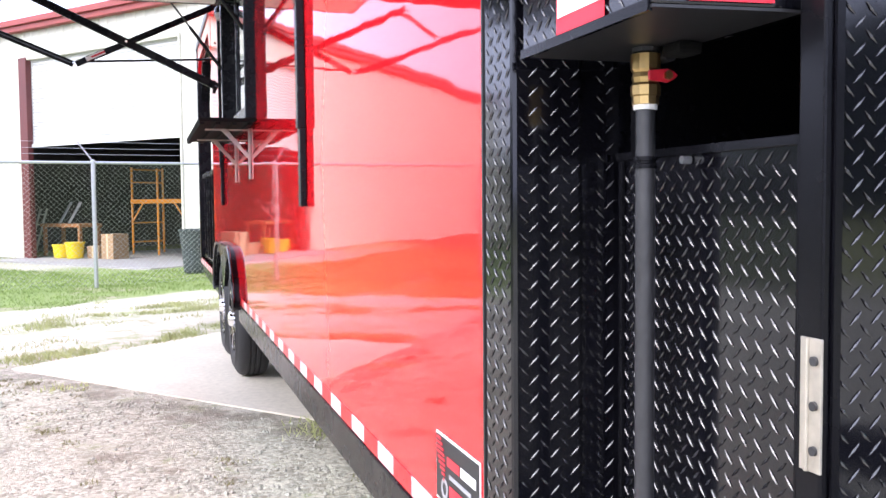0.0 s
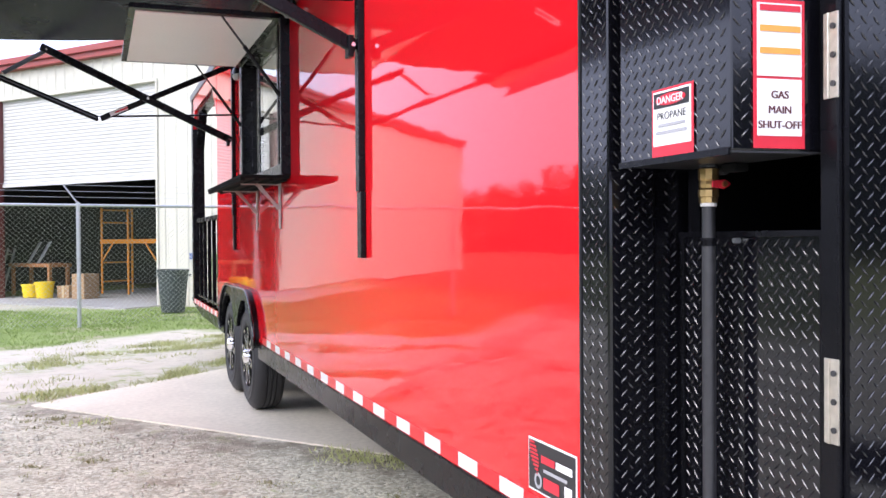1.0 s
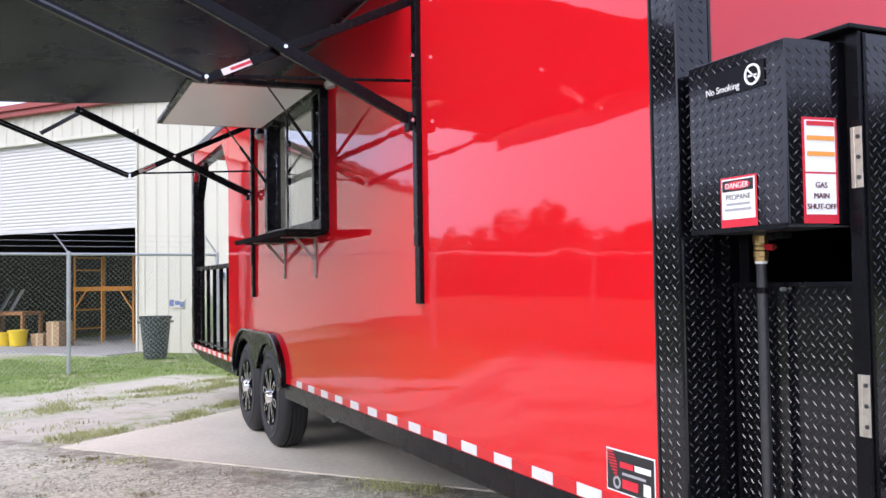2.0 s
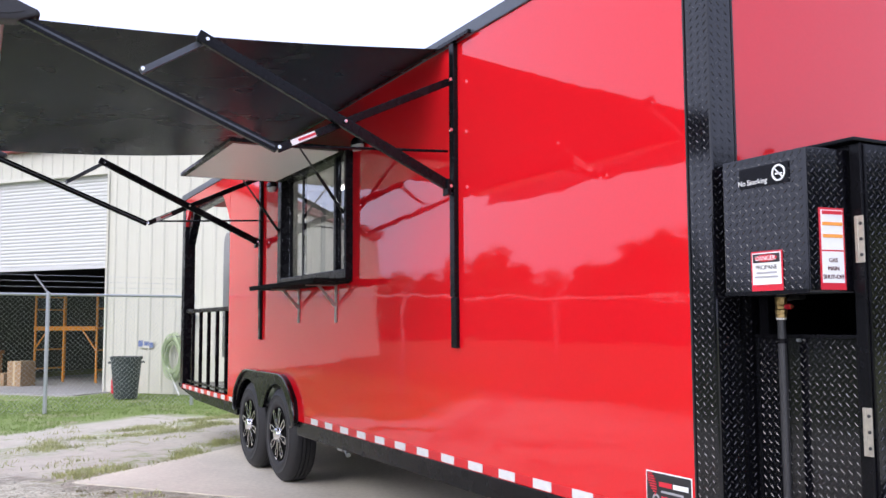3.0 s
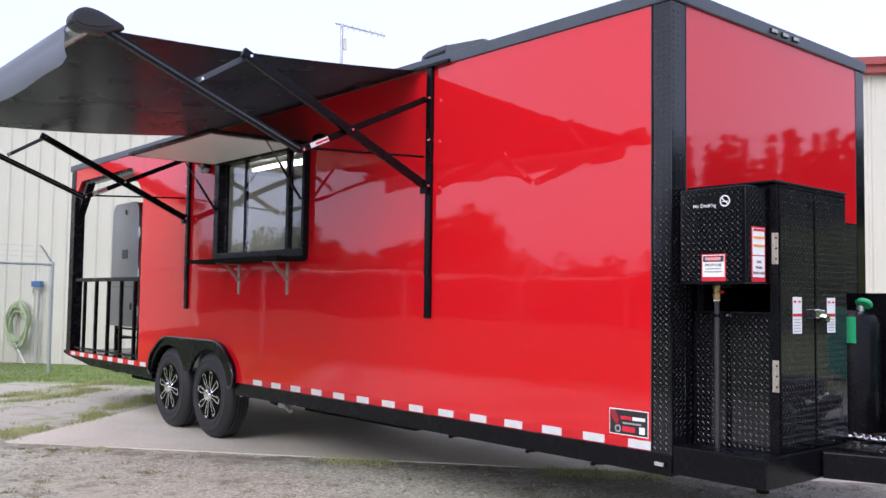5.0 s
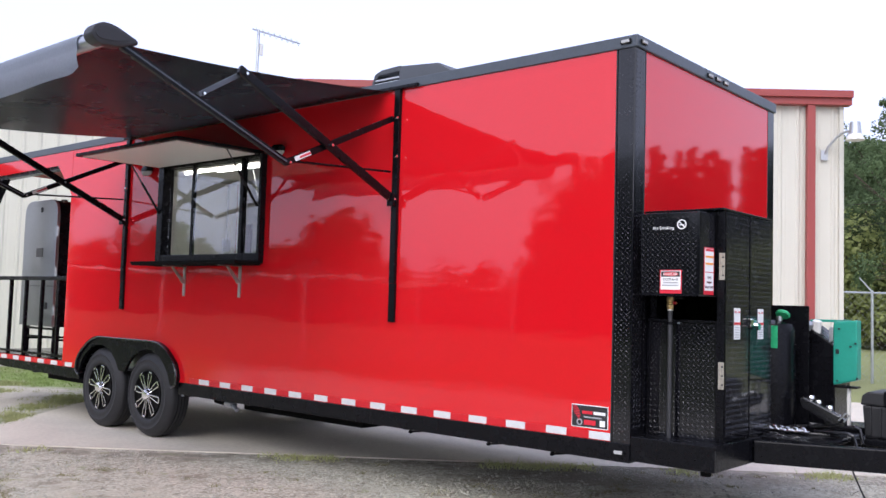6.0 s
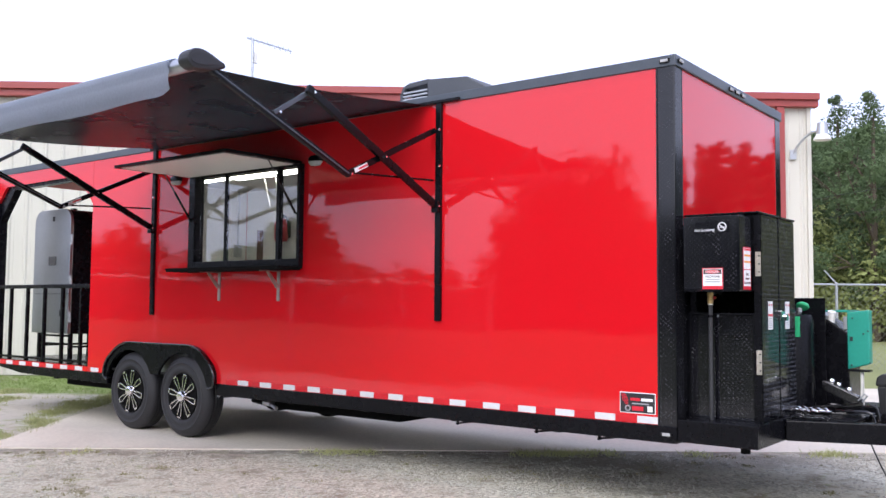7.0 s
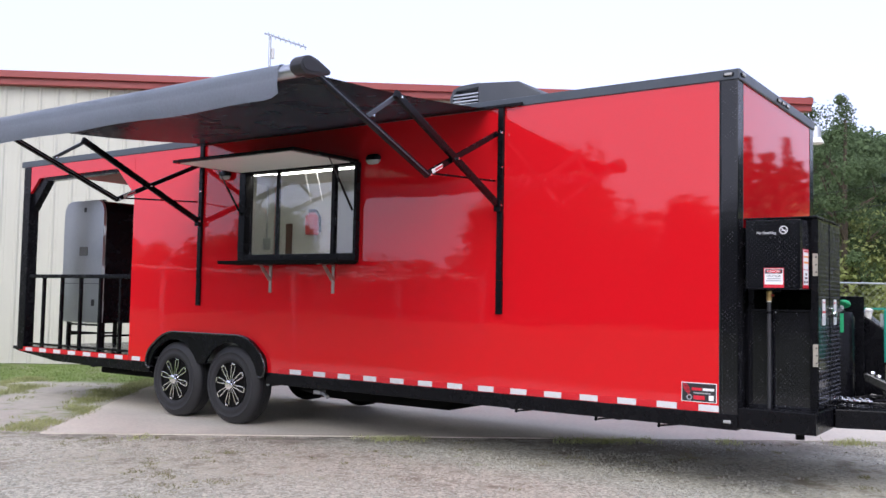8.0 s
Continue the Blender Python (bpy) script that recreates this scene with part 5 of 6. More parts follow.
# ---- by the building: bin, hose, tap, papers, wall lamp, workshop things ----
BX, BY = 0.2, 14.75
bin_ = thing("waste_bin", (BX, BY, 0.0), "dark grey plastic waste bin on the grass", "bin")
own = lathe([(0.18, 0.0), (0.20, 0.02), (0.265, 0.70), (0.28, 0.705), (0.285, 0.75), (0.27, 0.755), (0.25, 0.70), (0.18, 0.05)], (BX, BY, 0), "z", 32)
part("tub", own, BIN, bin_, smooth=True)
part("inside", rod((BX, BY, 0.05), (BX, BY, 0.06), 0.18), INK, bin_)
for s in (-1, 1):
    part("handle", box(BX + s * 0.29 - 0.02, BX + s * 0.29 + 0.02, BY - 0.06, BY + 0.06, 0.63, 0.67, 0.006), BIN, bin_)
EX, EY = 0.2, 16.05
fx = thing("fire_extinguisher", (EX, EY, 0.0), "red fire extinguisher standing by the wall", "fire extinguisher")
part("cylinder", lathe([(0.05, 0.0), (0.075, 0.01), (0.078, 0.26), (0.05, 0.31), (0.02, 0.33)], (EX, EY, 0), "z", 20), LABEL_RED, fx, smooth=True)
part("valve_head", box(EX - 0.03, EX + 0.03, EY - 0.03, EY + 0.03, 0.33, 0.37, 0.006), INK, fx)
hose = thing("garden_hose", yard(-11.13, WALL - 0.1, 0.7), "coiled pale green hose hung on the wall", "hose")
random.seed(7)
for k in range(17):
    rx, rz, dz = 0.19 + 0.014 * random.uniform(-2, 3), 0.37 + 0.06 * random.uniform(-1.5, 1.2), random.uniform(-0.12, 0.03)
    pts = [yard(-11.13 + rx * math.sin(2 * math.pi * j / 30), WALL - 0.06 - 0.009 * k - 0.01 * math.sin(5 * j), 0.8 + dz + rz * math.cos(2 * math.pi * j / 30) - 0.34 + 0.34 * 0.9) for j in range(31)]
    part("coil", sweep(pts, 0.012, 7), HOSE, hose)
part("tail", sweep([yard(-11.28, WALL - 0.12, 0.55), yard(-11.12, WALL - 0.16, 0.3), yard(-10.95, WALL - 0.22, 0.1), yard(-10.88, WALL - 0.25, 0.01)], 0.014, 7), WHITE, hose, "white hose end")
part("hook", wall_box(-11.2, -11.06, WALL - 0.15, WALL - 0.034, 1.05, 1.12, 0.005), ZINC, hose)
tap = thing("water_tap", yard(-10.78, WALL - 0.1, 1.4), "blue tap on a galvanised wall pipe", "tap")
part("body", wall_box(-10.88, -10.7, WALL - 0.16, WALL - 0.034, 1.42, 1.53, 0.01), material("blue_paint", (0.03, 0.12, 0.3), 0.4), tap)
part("pipe", rod(yard(-10.76, WALL - 0.08, 0.0), yard(-10.76, WALL - 0.08, 1.42), 0.02), ZINC, tap)
part("spout", rod(yard(-10.84, WALL - 0.14, 1.42), yard(-10.84, WALL - 0.16, 1.3), 0.018), ZINC, tap)
note = thing("wall_sticker", yard(-11.85, WALL - 0.04, 0.95), "torn blue and white sticker on the wall", "sticker")
part("sheet", wall_box(-12.06, -11.7, WALL - 0.037, WALL - 0.0335, 0.87, 1.03), SIDING, note)
for a, b, z0, z1 in ((-12.06, -11.95, 0.9, 1.02), (-11.92, -11.8, 0.92, 1.0), (-11.79, -11.7, 0.88, 0.98)):
    part("mark", wall_box(a, b, WALL - 0.0395, WALL - 0.0375, z0, z1), material("blue_ink", (0.12, 0.16, 0.32), 0.5), note)
wl_ = thing("wall_lamp", yard(5.1, WALL, 4.2), "galvanised yard lamp on a curved arm", "lamp")
pts = [yard(5.1, WALL - 0.03, 4.1)] + [yard(5.1 + 0.05 * k, WALL - 0.03 - 0.07 * k, 4.15 + 0.32 * math.sin(min(1, k / 5) * 1.5)) for k in range(1, 7)]
part("arm", sweep(pts, 0.022, 8), ZINC, wl_)
lc = yard(5.44, WALL - 0.5, 0)
part("head", lathe([(0.02, 4.62), (0.085, 4.61), (0.1, 4.44), (0.105, 4.4), (0.02, 4.4)], lc, "z", 20), ZINC, wl_, smooth=True)
part("shade", lathe([(0.105, 4.4), (0.15, 4.32), (0.155, 4.3), (0.145, 4.3), (0.09, 4.38)], lc, "z", 24), WHITE, wl_, smooth=True)
part("base", wall_box(5.04, 5.16, WALL - 0.06, WALL - 0.034, 4.02, 4.2, 0.005), ZINC, wl_)

scaf = thing("scaffold_tower", yard(-16.2, WALL + 2.2, 0.01), "orange scaffold tower in the workshop", "scaffold")
u0, u1, n0, n1 = -17.0, -15.1, WALL + 2.0, WALL + 2.9
for a in (u0, u1):
    for c in (n0, n1):
        part("upright", rod(yard(a, c, 0.01), yard(a, c, 2.05), 0.028, seg=10), ORANGE, scaf)
    for z in (0.3, 0.75, 1.25, 1.7, 2.0):
        part("rung", rod(yard(a, n0, z), yard(a, n1, z), 0.02, seg=8), ORANGE, scaf)
part("deck_rail", bar(yard(u0, n0 - 0.03, 1.25), yard(u1, n0 - 0.03, 1.25), 0.04, 0.1), ORANGE, scaf)
part("deck", bar(yard(u0, n0 + 0.4, 1.27), yard(u1, n0 + 0.4, 1.27), 0.7, 0.04), WOOD, scaf)
part("upright", rod(yard(-16.1, n0, 0.01), yard(-16.1, n0, 2.0), 0.028, seg=10), ORANGE, scaf)
part("brace", rod(yard(u0, n0 - 0.02, 0.75), yard(-16.6, n0 - 0.02, 1.2), 0.02, seg=8), ORANGE, scaf)
part("brace", rod(yard(u1, n0 - 0.02, 0.75), yard(-15.5, n0 - 0.02, 1.2), 0.02, seg=8), ORANGE, scaf)
bench = thing("work_bench", yard(-17.8, WALL + 0.9, 0.01), "brown timber work bench with clutter", "bench")
part("top", wall_box(-18.5, -17.05, WALL + 0.6, WALL + 1.2, 0.68, 0.76, 0.005), WOOD, bench)
for a in (-18.45, -17.15):
    for c in (WALL + 0.63, WALL + 1.1):
        part("leg", wall_box(a, a + 0.07, c, c + 0.07, 0.01, 0.68), WOOD, bench)
for k, (a, z) in enumerate(((-17.32, 0.30), (-16.86, 0.36))):
    t = thing("tub", yard(a, WALL + 0.35, 0.01), "yellow plastic tub with a lid", "tub", "yellow tubs")
    part("body", lathe([(0.1, 0.01), (0.17, 0.02), (0.2, z), (0.1, z + 0.01)], yard(a, WALL + 0.35), "z", 20), YELLOW, t, smooth=True)
    part("rim", lathe([(0.2, z - 0.03), (0.215, z - 0.025), (0.215, z + 0.01), (0.2, z + 0.012)], yard(a, WALL + 0.35), "z", 20), YELLOW, t)
for a, h in ((-15.95, 0.55), (-16.45, 0.28)):
    t = thing("cardboard_box", yard(a, WALL + 0.7, 0.01), "closed brown cardboard box on the floor", "box", "cardboard boxes")
    part("carton", wall_box(a - 0.2, a + 0.2, WALL + 0.5, WALL + 0.9, 0.01, h, 0.006), CARD, t)
    part("tape", wall_box(a - 0.03, a + 0.03, WALL + 0.497, WALL + 0.903, 0.02, h + 0.002), material("packing_tape", (0.5, 0.4, 0.25), 0.3), t)
for a in (-18.05, -17.7):
    t = thing("leaning_panel", yard(a, WALL + 0.9, 0.76), "grey sheet leaning on the bench", "panel", "leaning sheets")
    part("sheet", bar(yard(a, WALL + 0.8, 0.765), yard(a + 0.1, WALL + 1.05, 1.25), 0.22, 0.015), ZINC, t)
lad = thing("ladder", yard(-18.9, WALL + 0.9, 0.01), "small aluminium step ladder", "ladder")
for a in (-19.0, -18.75):
    part("rail", bar(yard(a, WALL + 0.6, 0.01), yard(a, WALL + 0.95, 1.1), 0.05, 0.025), ZINC, lad)
for k in range(4):
    part("tread", bar(yard(-19.0, WALL + 0.67 + 0.08 * k, 0.24 + 0.24 * k), yard(-18.75, WALL + 0.67 + 0.08 * k, 0.24 + 0.24 * k), 0.07, 0.02), ZINC, lad)


# ---- chain-link fences ----
def fence(a, b, high, posts, arm, pitch=0.075, barbed=True):
    a, b = Vector((*a, 0)), Vector((*b, 0))
    d = (b - a).normalized()
    long = (b - a).length
    f = thing("chain_link_fence", a, "galvanised chain-link fence with barbed wire arms", "fence")
    for s in posts:
        p = a + d * s
        part("post", rod(p, p + Vector((0, 0, high)), 0.03, seg=12), ZINC, f)
        part("post_cap", lathe([(0.01, high + 0.03), (0.034, high + 0.01), (0.034, high - 0.03), (0.01, high - 0.03)], p, "z", 12), ZINC, f)
        part("arm", bar(p + Vector((0, 0, high)), p + Vector(arm) + Vector((0, 0, high + 0.28)), 0.03, 0.02), ZINC, f)
    part("top_rail", rod(a + Vector((0, 0, high - 0.02)), b + Vector((0, 0, high - 0.02)), 0.021, seg=10), ZINC, f)
    for k in (0.35, 0.65, 0.97) if barbed else ():
        o = Vector(arm) * k + Vector((0, 0, high + 0.28 * k))
        part("barbed_wire", rod(a + o, b + o, 0.0028, seg=5), ZINC, f)
    verts, faces = [], []
    side = d.cross(Vector((0, 0, 1)))
    r = 0.002
    n = int(long / pitch)
    for k in range(-int(high / pitch), n):
        for s in (1, -1):
            x0, x1 = k * pitch, k * pitch + high
            z0, z1 = (0.03, high - 0.02) if s > 0 else (high - 0.02, 0.03)
            lo, hi = max(0.0, -x0 / high), min(1.0, (long - x0) / high)
            if hi <= lo:
                continue
            p = a + d * (x0 + high * lo) + Vector((0, 0, z0 + (z1 - z0) * lo)) + side * 0.006 * s
            q = a + d * (x0 + high * hi) + Vector((0, 0, z0 + (z1 - z0) * hi)) + side * 0.006 * s
            e = (q - p).normalized().cross(side)
            i = len(verts)
            for c in (p, q):
                verts += [c + e * r, c - e * r * 0.5 + side * r, c - e * r * 0.5 - side * r]
            faces += [(i, i + 1, i + 4, i + 3), (i + 1, i + 2, i + 5, i + 4), (i + 2, i, i + 3, i + 5)]
    me = bpy.data.meshes.new("chain_link")
    me.from_pydata([v - a for v in verts], [], faces)
    me.materials.append(ZINC)
    o = new("chain_link", me)
    o.parent = f
    return tagged(o, kind="stuff")


fence((-13.3, 10.7), (0.96, 12.84), 1.80, (0.0, 3.0, 6.0, 9.0, 12.15, 14.41), (-0.2, -0.03, 0))
fence((13.3, 4.6), (19.5, -3.4), 1.83, (0.1, 2.3, 5.3, 8.3), (-0.15, 0.2, 0), 0.15, False)

# ---- grass, gravel, trees ----
random.seed(11)
LEAF = leafy("deciduous_leaves", (0.125, 0.175, 0.085))
LEAF_DARK = leafy("conifer_needles", (0.06, 0.095, 0.055), 0.3)
SHRUB = leafy("yellow_green_shrub", (0.36, 0.40, 0.16), 0.5, each=0.15)
BARK = material("bark", (0.10, 0.075, 0.055), 0.9, vary=0.3, scale=5, bump=0.5, bump_scale=20)
BLADE = leafy("grass_blades", (0.225, 0.305, 0.10), 0.35, 0.3, 3)
DRY = leafy("dry_weeds", (0.22, 0.205, 0.105), 0.3, 0.35, 3)
TUFT = leafy("yellow_green_tufts", (0.42, 0.44, 0.21), 0.35, 0.4, 3)
STONE = material("gravel_stones", (0.41, 0.395, 0.335), 0.85, vary=0.28, scale=30, fine=60)


def stuff(name, verts, faces, mat, label, category):
    me = bpy.data.meshes.new(name)
    me.from_pydata(verts, [], faces)
    me.materials.append(mat)
    return tagged(new(name, me), label, category, kind="stuff")


def blades(spots, high, wide):
    verts, faces = [], []
    for p in spots:
        a = random.uniform(0, 6.283)
        h = high * random.uniform(0.5, 1.3)
        w = wide * random.uniform(0.7, 1.3)
        lean = Vector((random.gauss(0, 0.5) * h, random.gauss(0, 0.5) * h, h))
        s = Vector((math.cos(a) * w, math.sin(a) * w, 0))
        k = len(verts)
        verts += [p - s, p + s, p + lean]
        faces.append((k, k + 1, k + 2))
    return verts, faces


def clumps(count, u0, u1, n0, n1, each, spread, keep):
    out = []
    for _ in range(count):
        u, n = random.uniform(u0, u1), random.uniform(n0, n1)
        if not keep(u, n):
            continue
        for _ in range(each):
            out.append(yard(u + random.gauss(0, spread), n + random.gauss(0, spread), -0.014))
    return out


def on_slab(u, n):
    return -5.6 < u < 9.1 and 2.45 < n < 9.1


def wobble(u, n):
    return 0.5 * noise.noise((u * 0.9, n * 0.9, 3))


def on_lawn(u, n):
    return not on_slab(u, n) and (u + wobble(u, n) < -9.0 or n + wobble(u, n) > 7.4) and (u > -12.6 or n < 8.4)


def on_strip(u, n):
    k = u + wobble(u, n)
    return not on_slab(u, n) and n > 2.7 and (abs(k + 7.6) < 0.34 or abs(k + 5.95) < 0.26) and noise.noise((u * 2.3, n * 1.6, 4)) + 0.5 * noise.noise((u * 7, n * 6, 8)) > 0.02


lawn = clumps(10000, -20, -2, 3.2, 10.4, 9, 0.07, on_lawn)
stuff("lawn_grass", *blades(lawn, 0.034, 0.006), BLADE, "short green lawn grass by the building", "grass")
strip = clumps(9000, -8.6, -5.3, 2.6, 8.0, 7, 0.05, on_strip)
strip += clumps(900, -9.0, -5.6, 2.4, 8.0, 9, 0.06, lambda u, n: not on_slab(u, n) and noise.noise((u * 2.1, n * 2.1, 14)) > 0.3)
stuff("track_grass", *blades(strip, 0.042, 0.005), TUFT, "sparse yellow-green grass between wheel tracks", "grass")
seam = clumps(800, -5.7, 6.0, 2.28, 2.52, 11, 0.045, lambda u, n: noise.noise((u * 1.9, 1.3, 9)) + 0.3 * noise.noise((u * 7, n * 4, 9)) > 0.16)
stuff("seam_grass", *blades(seam, 0.045, 0.005), TUFT, "tufts of grass along the slab's edge", "grass")
weeds = clumps(9000, -9, 5, -1.5, 2.45, 14, 0.025, lambda u, n: 0.7 * noise.noise((u * 1.1, n * 1.1, 2)) + 0.8 * noise.noise((u * 5.5, n * 5.5, 7)) + 0.10 * n > 0.56)
stuff("yard_weeds", *blades(weeds, 0.017, 0.004), DRY, "small weeds growing through the gravel", "weeds")
verts, faces = [], []
for _ in range(42000):
    u, n = random.uniform(-8, 4), random.uniform(-1.4, 2.5)
    if noise.noise((u * 1.1, n * 1.1, 5)) + 0.4 * noise.noise((u * 4, n * 4, 6)) < 0.05 and random.random() < 0.88:
        continue
    r = 0.003 + 0.012 * random.random() ** 3
    c = yard(u, n, -0.012 + r * 0.4)
    k = len(verts)
    for dx, dy, dz in ((1, 0, 0), (0, 1, 0), (-1, 0, 0), (0, -1, 0), (0.1, 0.1, 0.7), (0, 0, -0.7)):
        verts.append(c + Vector((dx, dy, dz)) * r * random.uniform(0.7, 1.3))
    faces += [(k, k + 1, k + 4), (k + 1, k + 2, k + 4), (k + 2, k + 3, k + 4), (k + 3, k, k + 4), (k + 1, k, k + 5), (k + 2, k + 1, k + 5), (k + 3, k + 2, k + 5), (k, k + 3, k + 5)]
stuff("gravel", verts, faces, STONE, "loose grey gravel on the yard", "gravel")


def leaf_cloud(centres, per, spread, size):
    """Leaves on the outside of clumps, turned mostly outwards and up, so that each clump has a lit and a shaded side."""
    verts, faces = [], []
    for c, s in centres:
        for _ in range(per):
            d = Vector((random.gauss(0, 1), random.gauss(0, 1), random.gauss(0, 1))).normalized()
            p = c + Vector((d.x, d.y, d.z * 0.8)) * (s * spread * random.random() ** 0.3)
            face = (d + Vector((random.gauss(0, 0.45), random.gauss(0, 0.45), 0.5 + random.gauss(0, 0.45)))).normalized()
            a = face.orthogonal().normalized()
            a.rotate(Matrix.Rotation(random.uniform(0, 6.283), 3, face))
            b = face.cross(a)
            z = size * random.uniform(0.6, 1.4)
            k = len(verts)
            verts += [p - a * z, p + b * z * 0.65, p + a * z, p - b * z * 0.65]
            faces.append((k, k + 1, k + 2, k + 3))
    return verts, faces


def tree(high, wide, conifer, seed, mat):
    random.seed(seed)
    t = thing("tree", (0, 0, 0), "tall dark pine tree at the yard's edge" if conifer else "tall leafy broadleaf tree at the yard's edge", "tree", "trees round the yard")
    bm = bmesh.new()
    rod((0, 0, -0.2), (0.1, 0.05, high * 0.9), high * 0.018, high * 0.005, 9, bm)
    centres = []
    if conifer:
        for k in range(34):
            s = k / 33
            z = high * (0.1 + 0.88 * s)
            reach = wide * (1.04 - s) ** 0.85 * random.uniform(0.7, 1.15)
            a = k * 2.4 + random.uniform(-0.5, 0.5)
            tip = Vector((math.cos(a) * reach, math.sin(a) * reach, z - reach * 0.18))
            rod((0.05, 0, z), tip, high * 0.004, high * 0.0015, 5, bm)
            for f in (0.35, 0.7, 1.0):
                centres.append((Vector((0, 0, z)).lerp(tip, f), high * (0.062 - 0.035 * s) * random.uniform(0.8, 1.2)))
    else:
        for k in range(13):
            s = (k + random.uniform(0, 0.7)) / 13
            z0 = high * (0.16 + 0.55 * s)
            reach = wide * math.sin(math.pi * (0.2 + 0.7 * s)) * random.uniform(0.6, 1.15)
            a = k * 2.4 + random.uniform(-0.6, 0.6)
            tip = Vector((math.cos(a) * reach, math.sin(a) * reach, z0 + high * random.uniform(0.08, 0.26)))
            rod((0.05, 0, z0), tip, high * 0.006, high * 0.002, 5, bm)
            for _ in range(6):
                e = Vector((0, 0, z0)).lerp(tip, random.uniform(0.45, 1.1)) + Vector((random.gauss(0, 1), random.gauss(0, 1), random.gauss(0, 0.8))) * wide * 0.2
                rod(Vector((0, 0, z0)).lerp(tip, 0.5), e, high * 0.002, high * 0.001, 4, bm)
                centres.append((e, high * random.uniform(0.04, 0.085)))
        centres += [(Vector((0.1 + random.gauss(0, 0.25), random.gauss(0, 0.25), high * (0.8 + 0.045 * k))), high * (0.07 - 0.01 * k)) for k in range(5)]
    part("trunk", bm, BARK, t)
    v, f = leaf_cloud(centres, 210, 1.0, high * 0.0062)
    me = bpy.data.meshes.new("crown")
    me.from_pydata(v, [], f)
    me.materials.append(mat)
    o = new("crown", me)
    o.parent = t
    return t


kinds = [tree(14, 3.4, False, 1, LEAF), tree(12, 3.0, False, 2, LEAF), tree(15, 2.4, True, 3, LEAF_DARK), tree(12, 2.0, True, 4, LEAF_DARK)]
random.seed(21)
# behind the building's end, and round to the trailer's front
spots = [(34.0, 6.1, 0.73), (38.7, 8.6, 0.94), (38.0, 4.4, 0.68), (39.0, 3.0, 0.82), (41.0, 10.4, 0.8), (42.0, 6.6, 0.82), (40.0, 1.0, 0.8)]
for k in range(17):
    spots.append((47 + random.uniform(-2, 3) - 0.010 * (k - 6) ** 2, 21 - 3.6 * k + random.uniform(-1, 1), random.uniform(0.8, 1.0) * (0.82 if k < 7 else 0.68)))
for k in range(6):
    spots.append((40 - 7 * k + random.uniform(-2, 2), -44 + random.uniform(-3, 3), random.uniform(0.45, 0.65)))
# on the open side of the yard, facing the trailer
spots += [(-40, 22.4, 0.84), (-39, 25.2, 0.86), (-41, 27.6, 0.74), (-38, 17.5, 0.58), (-40, 14.0, 0.55), (-42, 47.0, 0.6), (-41, 51.5, 0.6), (-43, 57.0, 0.46)]
for k, (x, y, s) in enumerate(spots):
    m = Matrix.Translation((x, y, -0.05)) @ Matrix.Rotation(random.uniform(0, 6.28), 4, "Z") @ Matrix.Scale(s, 4)
    if k < 4:
        kinds[k].matrix_basis = m
    else:
        copy_thing(kinds[random.choice((0, 1, 1, 2, 3)) if x > 0 else k % 2], m)


def shrub(seed):
    random.seed(seed)
    t = thing("shrub", (0, 0, 0), "yellow-green overgrown shrub beyond the fence", "shrub", "shrubs beyond the fence")
    bm = bmesh.new()
    centres = []
    for k in range(12):
        a = k * 2.4
        tip = Vector((math.cos(a) * random.uniform(0.4, 1.6), math.sin(a) * random.uniform(0.4, 1.6), random.uniform(0.7, 2.6)))
        rod((0, 0, 0), tip, 0.03, 0.01, 5, bm)
        centres += [(tip, 0.6), (tip * 0.6, 0.6)]
    part("stems", bm, BARK, t)
    v, f = leaf_cloud(centres, 170, 1.0, 0.055)
    me = bpy.data.meshes.new("foliage")
    me.from_pydata(v, [], f)
    me.materials.append(SHRUB)
    o = new("foliage", me)
    o.parent = t
    return t


bush = [shrub(31), shrub(32)]
random.seed(33)
for k in range(22):
    m = Matrix.Translation((35 + random.uniform(-2, 4), 14 - 1.9 * k + random.uniform(-0.8, 0.8), 0)) @ Matrix.Rotation(random.uniform(0, 6.28), 4, "Z") @ Matrix.Scale(random.uniform(1.2, 1.8), 4)
    if k < 2:
        bush[k].matrix_basis = m
    else:
        copy_thing(bush[k % 2], m)

# woods behind the single trees, too dense to count


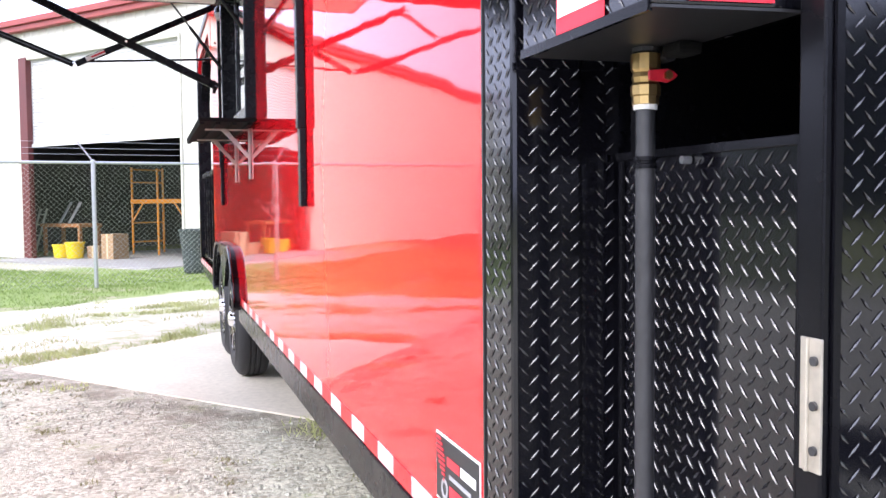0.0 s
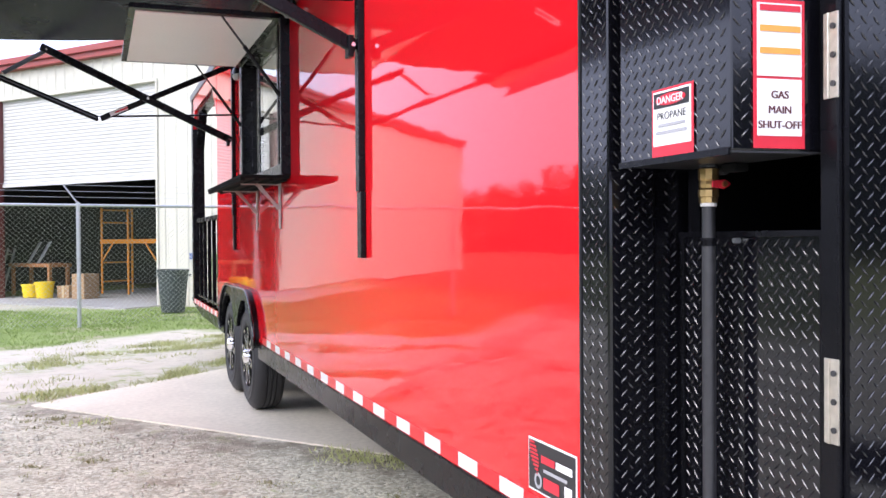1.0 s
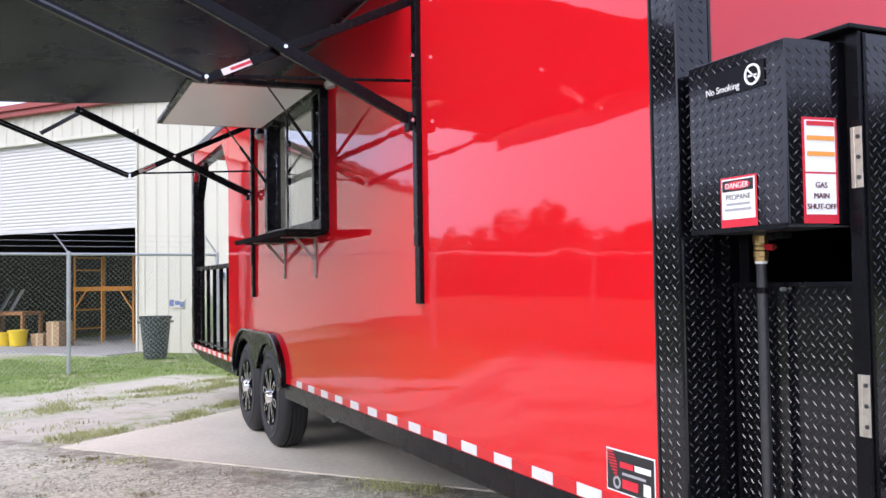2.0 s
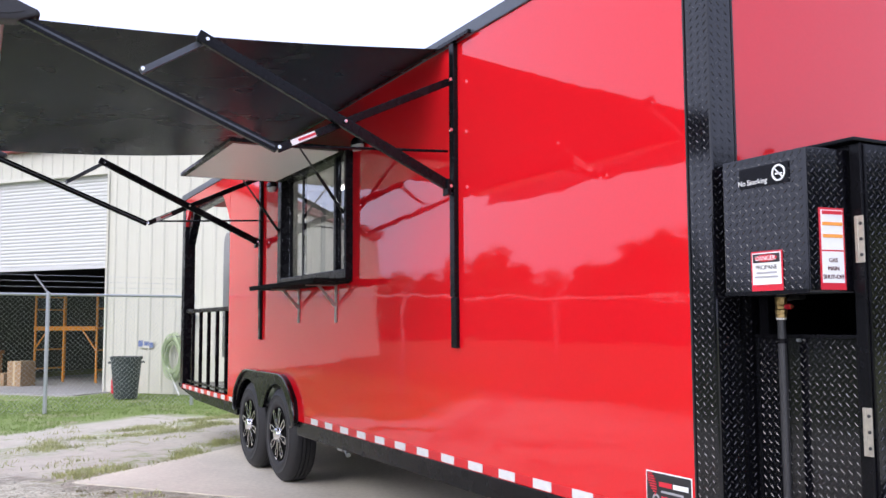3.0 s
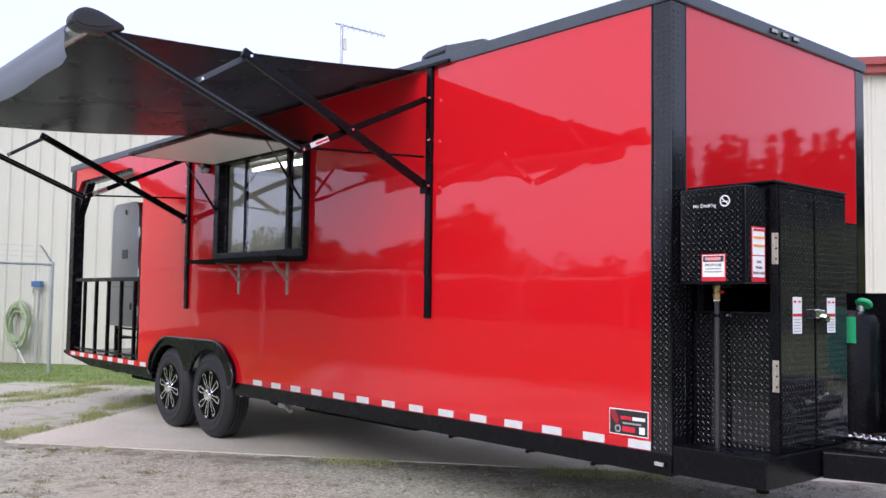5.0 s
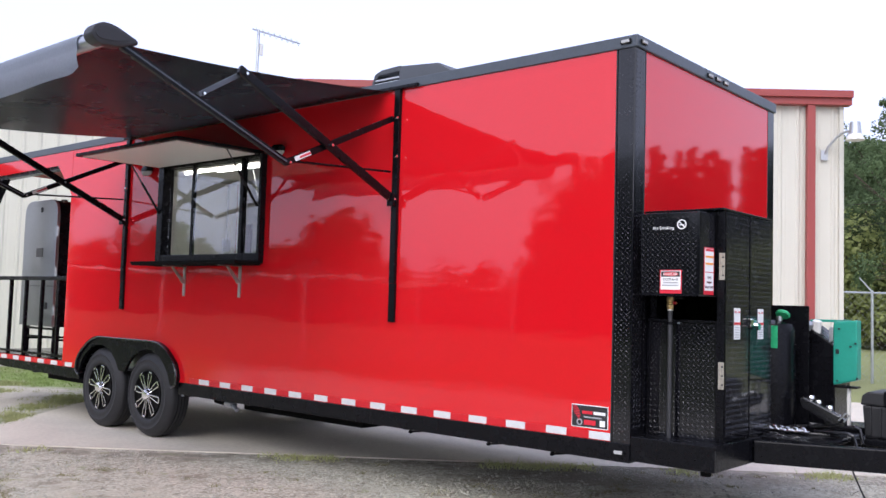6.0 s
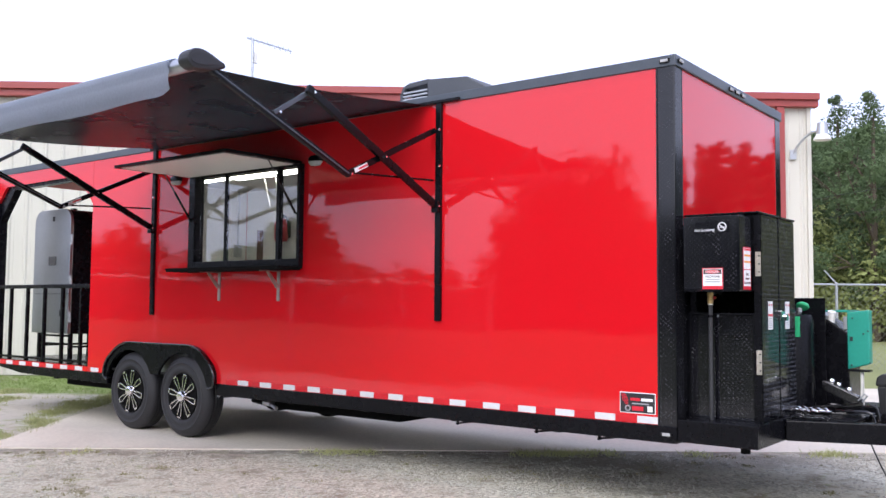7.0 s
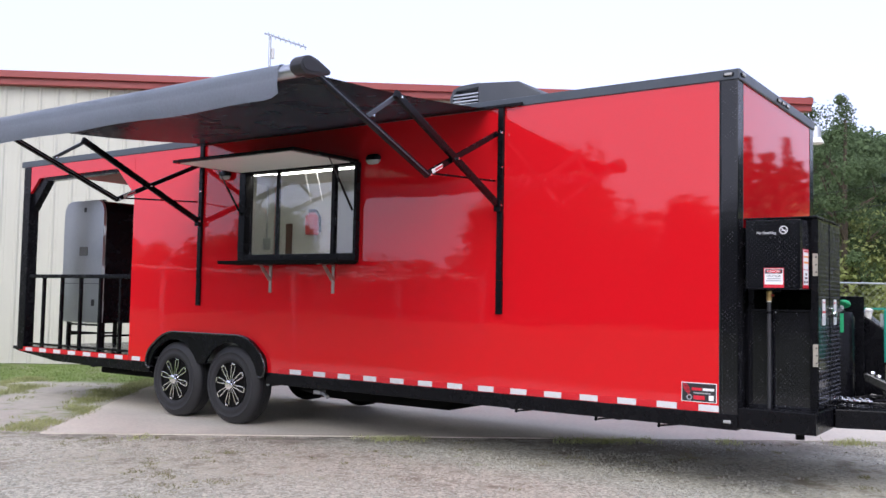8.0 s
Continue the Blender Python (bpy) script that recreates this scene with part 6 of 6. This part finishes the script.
def wood(name, stands, spire, per, size, mat, label):
    """Many crowns side by side: each stand is a place, a height and a width; spire narrows them to the top."""
    centres = []
    for x, y, high, wide in stands:
        count = max(4, int(high / (wide * 0.55)))
        for k in range(count):
            f = (k + 0.5) / count
            r = wide * ((1.08 - f) ** 0.8 if spire else 0.55 + 0.6 * math.sin(math.pi * (0.1 + 0.8 * f)))
            centres.append((Vector((x + random.gauss(0, 0.3) * r, y + random.gauss(0, 0.3) * r, f * high)), r * random.uniform(0.75, 1.1)))
    return stuff(name, *leaf_cloud(centres, per, 1.0, size), mat, label, "woods")


def hump(v, at, width):
    return math.exp(-((v - at) / width) ** 2)


random.seed(41)
stands = []
for k in range(190):
    a, r = radians(random.uniform(2, 24)), random.uniform(46, 58)
    stands.append((r * math.cos(a), r * math.sin(a), r * 0.212 + 1.6 * noise.noise((a * 9, 1, 1)) + 1.4 * noise.noise((a * 25, 2, 2)), random.uniform(1.0, 1.9)))
wood("woodland", stands, False, 120, 0.15, LEAF, "dense mixed green woodland beyond the yard")
stands = []
for k in range(420):
    a, r = radians(random.uniform(-72, 3)), random.uniform(48, 56)
    stands.append((r * math.cos(a), r * math.sin(a), r * 0.195 + 0.9 * noise.noise((a * 9, 1, 1)) + random.uniform(-1.0, 1.6), random.uniform(0.7, 1.3)))
wood("woodland", stands, True, 60, 0.24, LEAF_DARK, "dense dark conifer woodland beyond the yard")
stands = []
for k in range(300):
    y = random.uniform(-30, 85)
    top = 3.4 + 3.2 / (1 + math.exp((y - 16) / 1.5)) + 7.6 * hump(y, 24.6, 3.9) + 2.0 * hump(y, 17.5, 2.5) + 4.4 * hump(y, 49, 3.4) + 2.2 * hump(y, 58, 5) + 5.0 * hump(y, 75, 6)
    stands.append((-43 + random.uniform(-3, 3), y, max(1.5, top * random.uniform(0.8, 1.06) + 0.7 * noise.noise((y * 0.4, 2, 2))), random.uniform(0.9, 1.7)))
for k in range(60):
    x = random.uniform(-70, -16)
    stands.append((x, 80 + random.uniform(-4, 4), 5.5 + 2 * noise.noise((x * 0.2, 1, 3)), random.uniform(1.2, 2.0)))
wood("woodland", stands, False, 90, 0.22, LEAF, "dense green woodland across the yard")

# two overhead wires between the yard and the woods
for z0, z1 in ((4.72, 8.2), (3.75, 8.35)):
    wire = thing("overhead_wire", (28, 12, z0), "thin grey overhead wire in front of the woods", "wire", "overhead wires")
    part("strand", sweep([(28, 12 - 3.2 * k, z0 + (z1 - z0) * k / 10 - 0.12 * math.sin(math.pi * k / 10)) for k in range(11)], 0.007, 6), PIPE, wire)
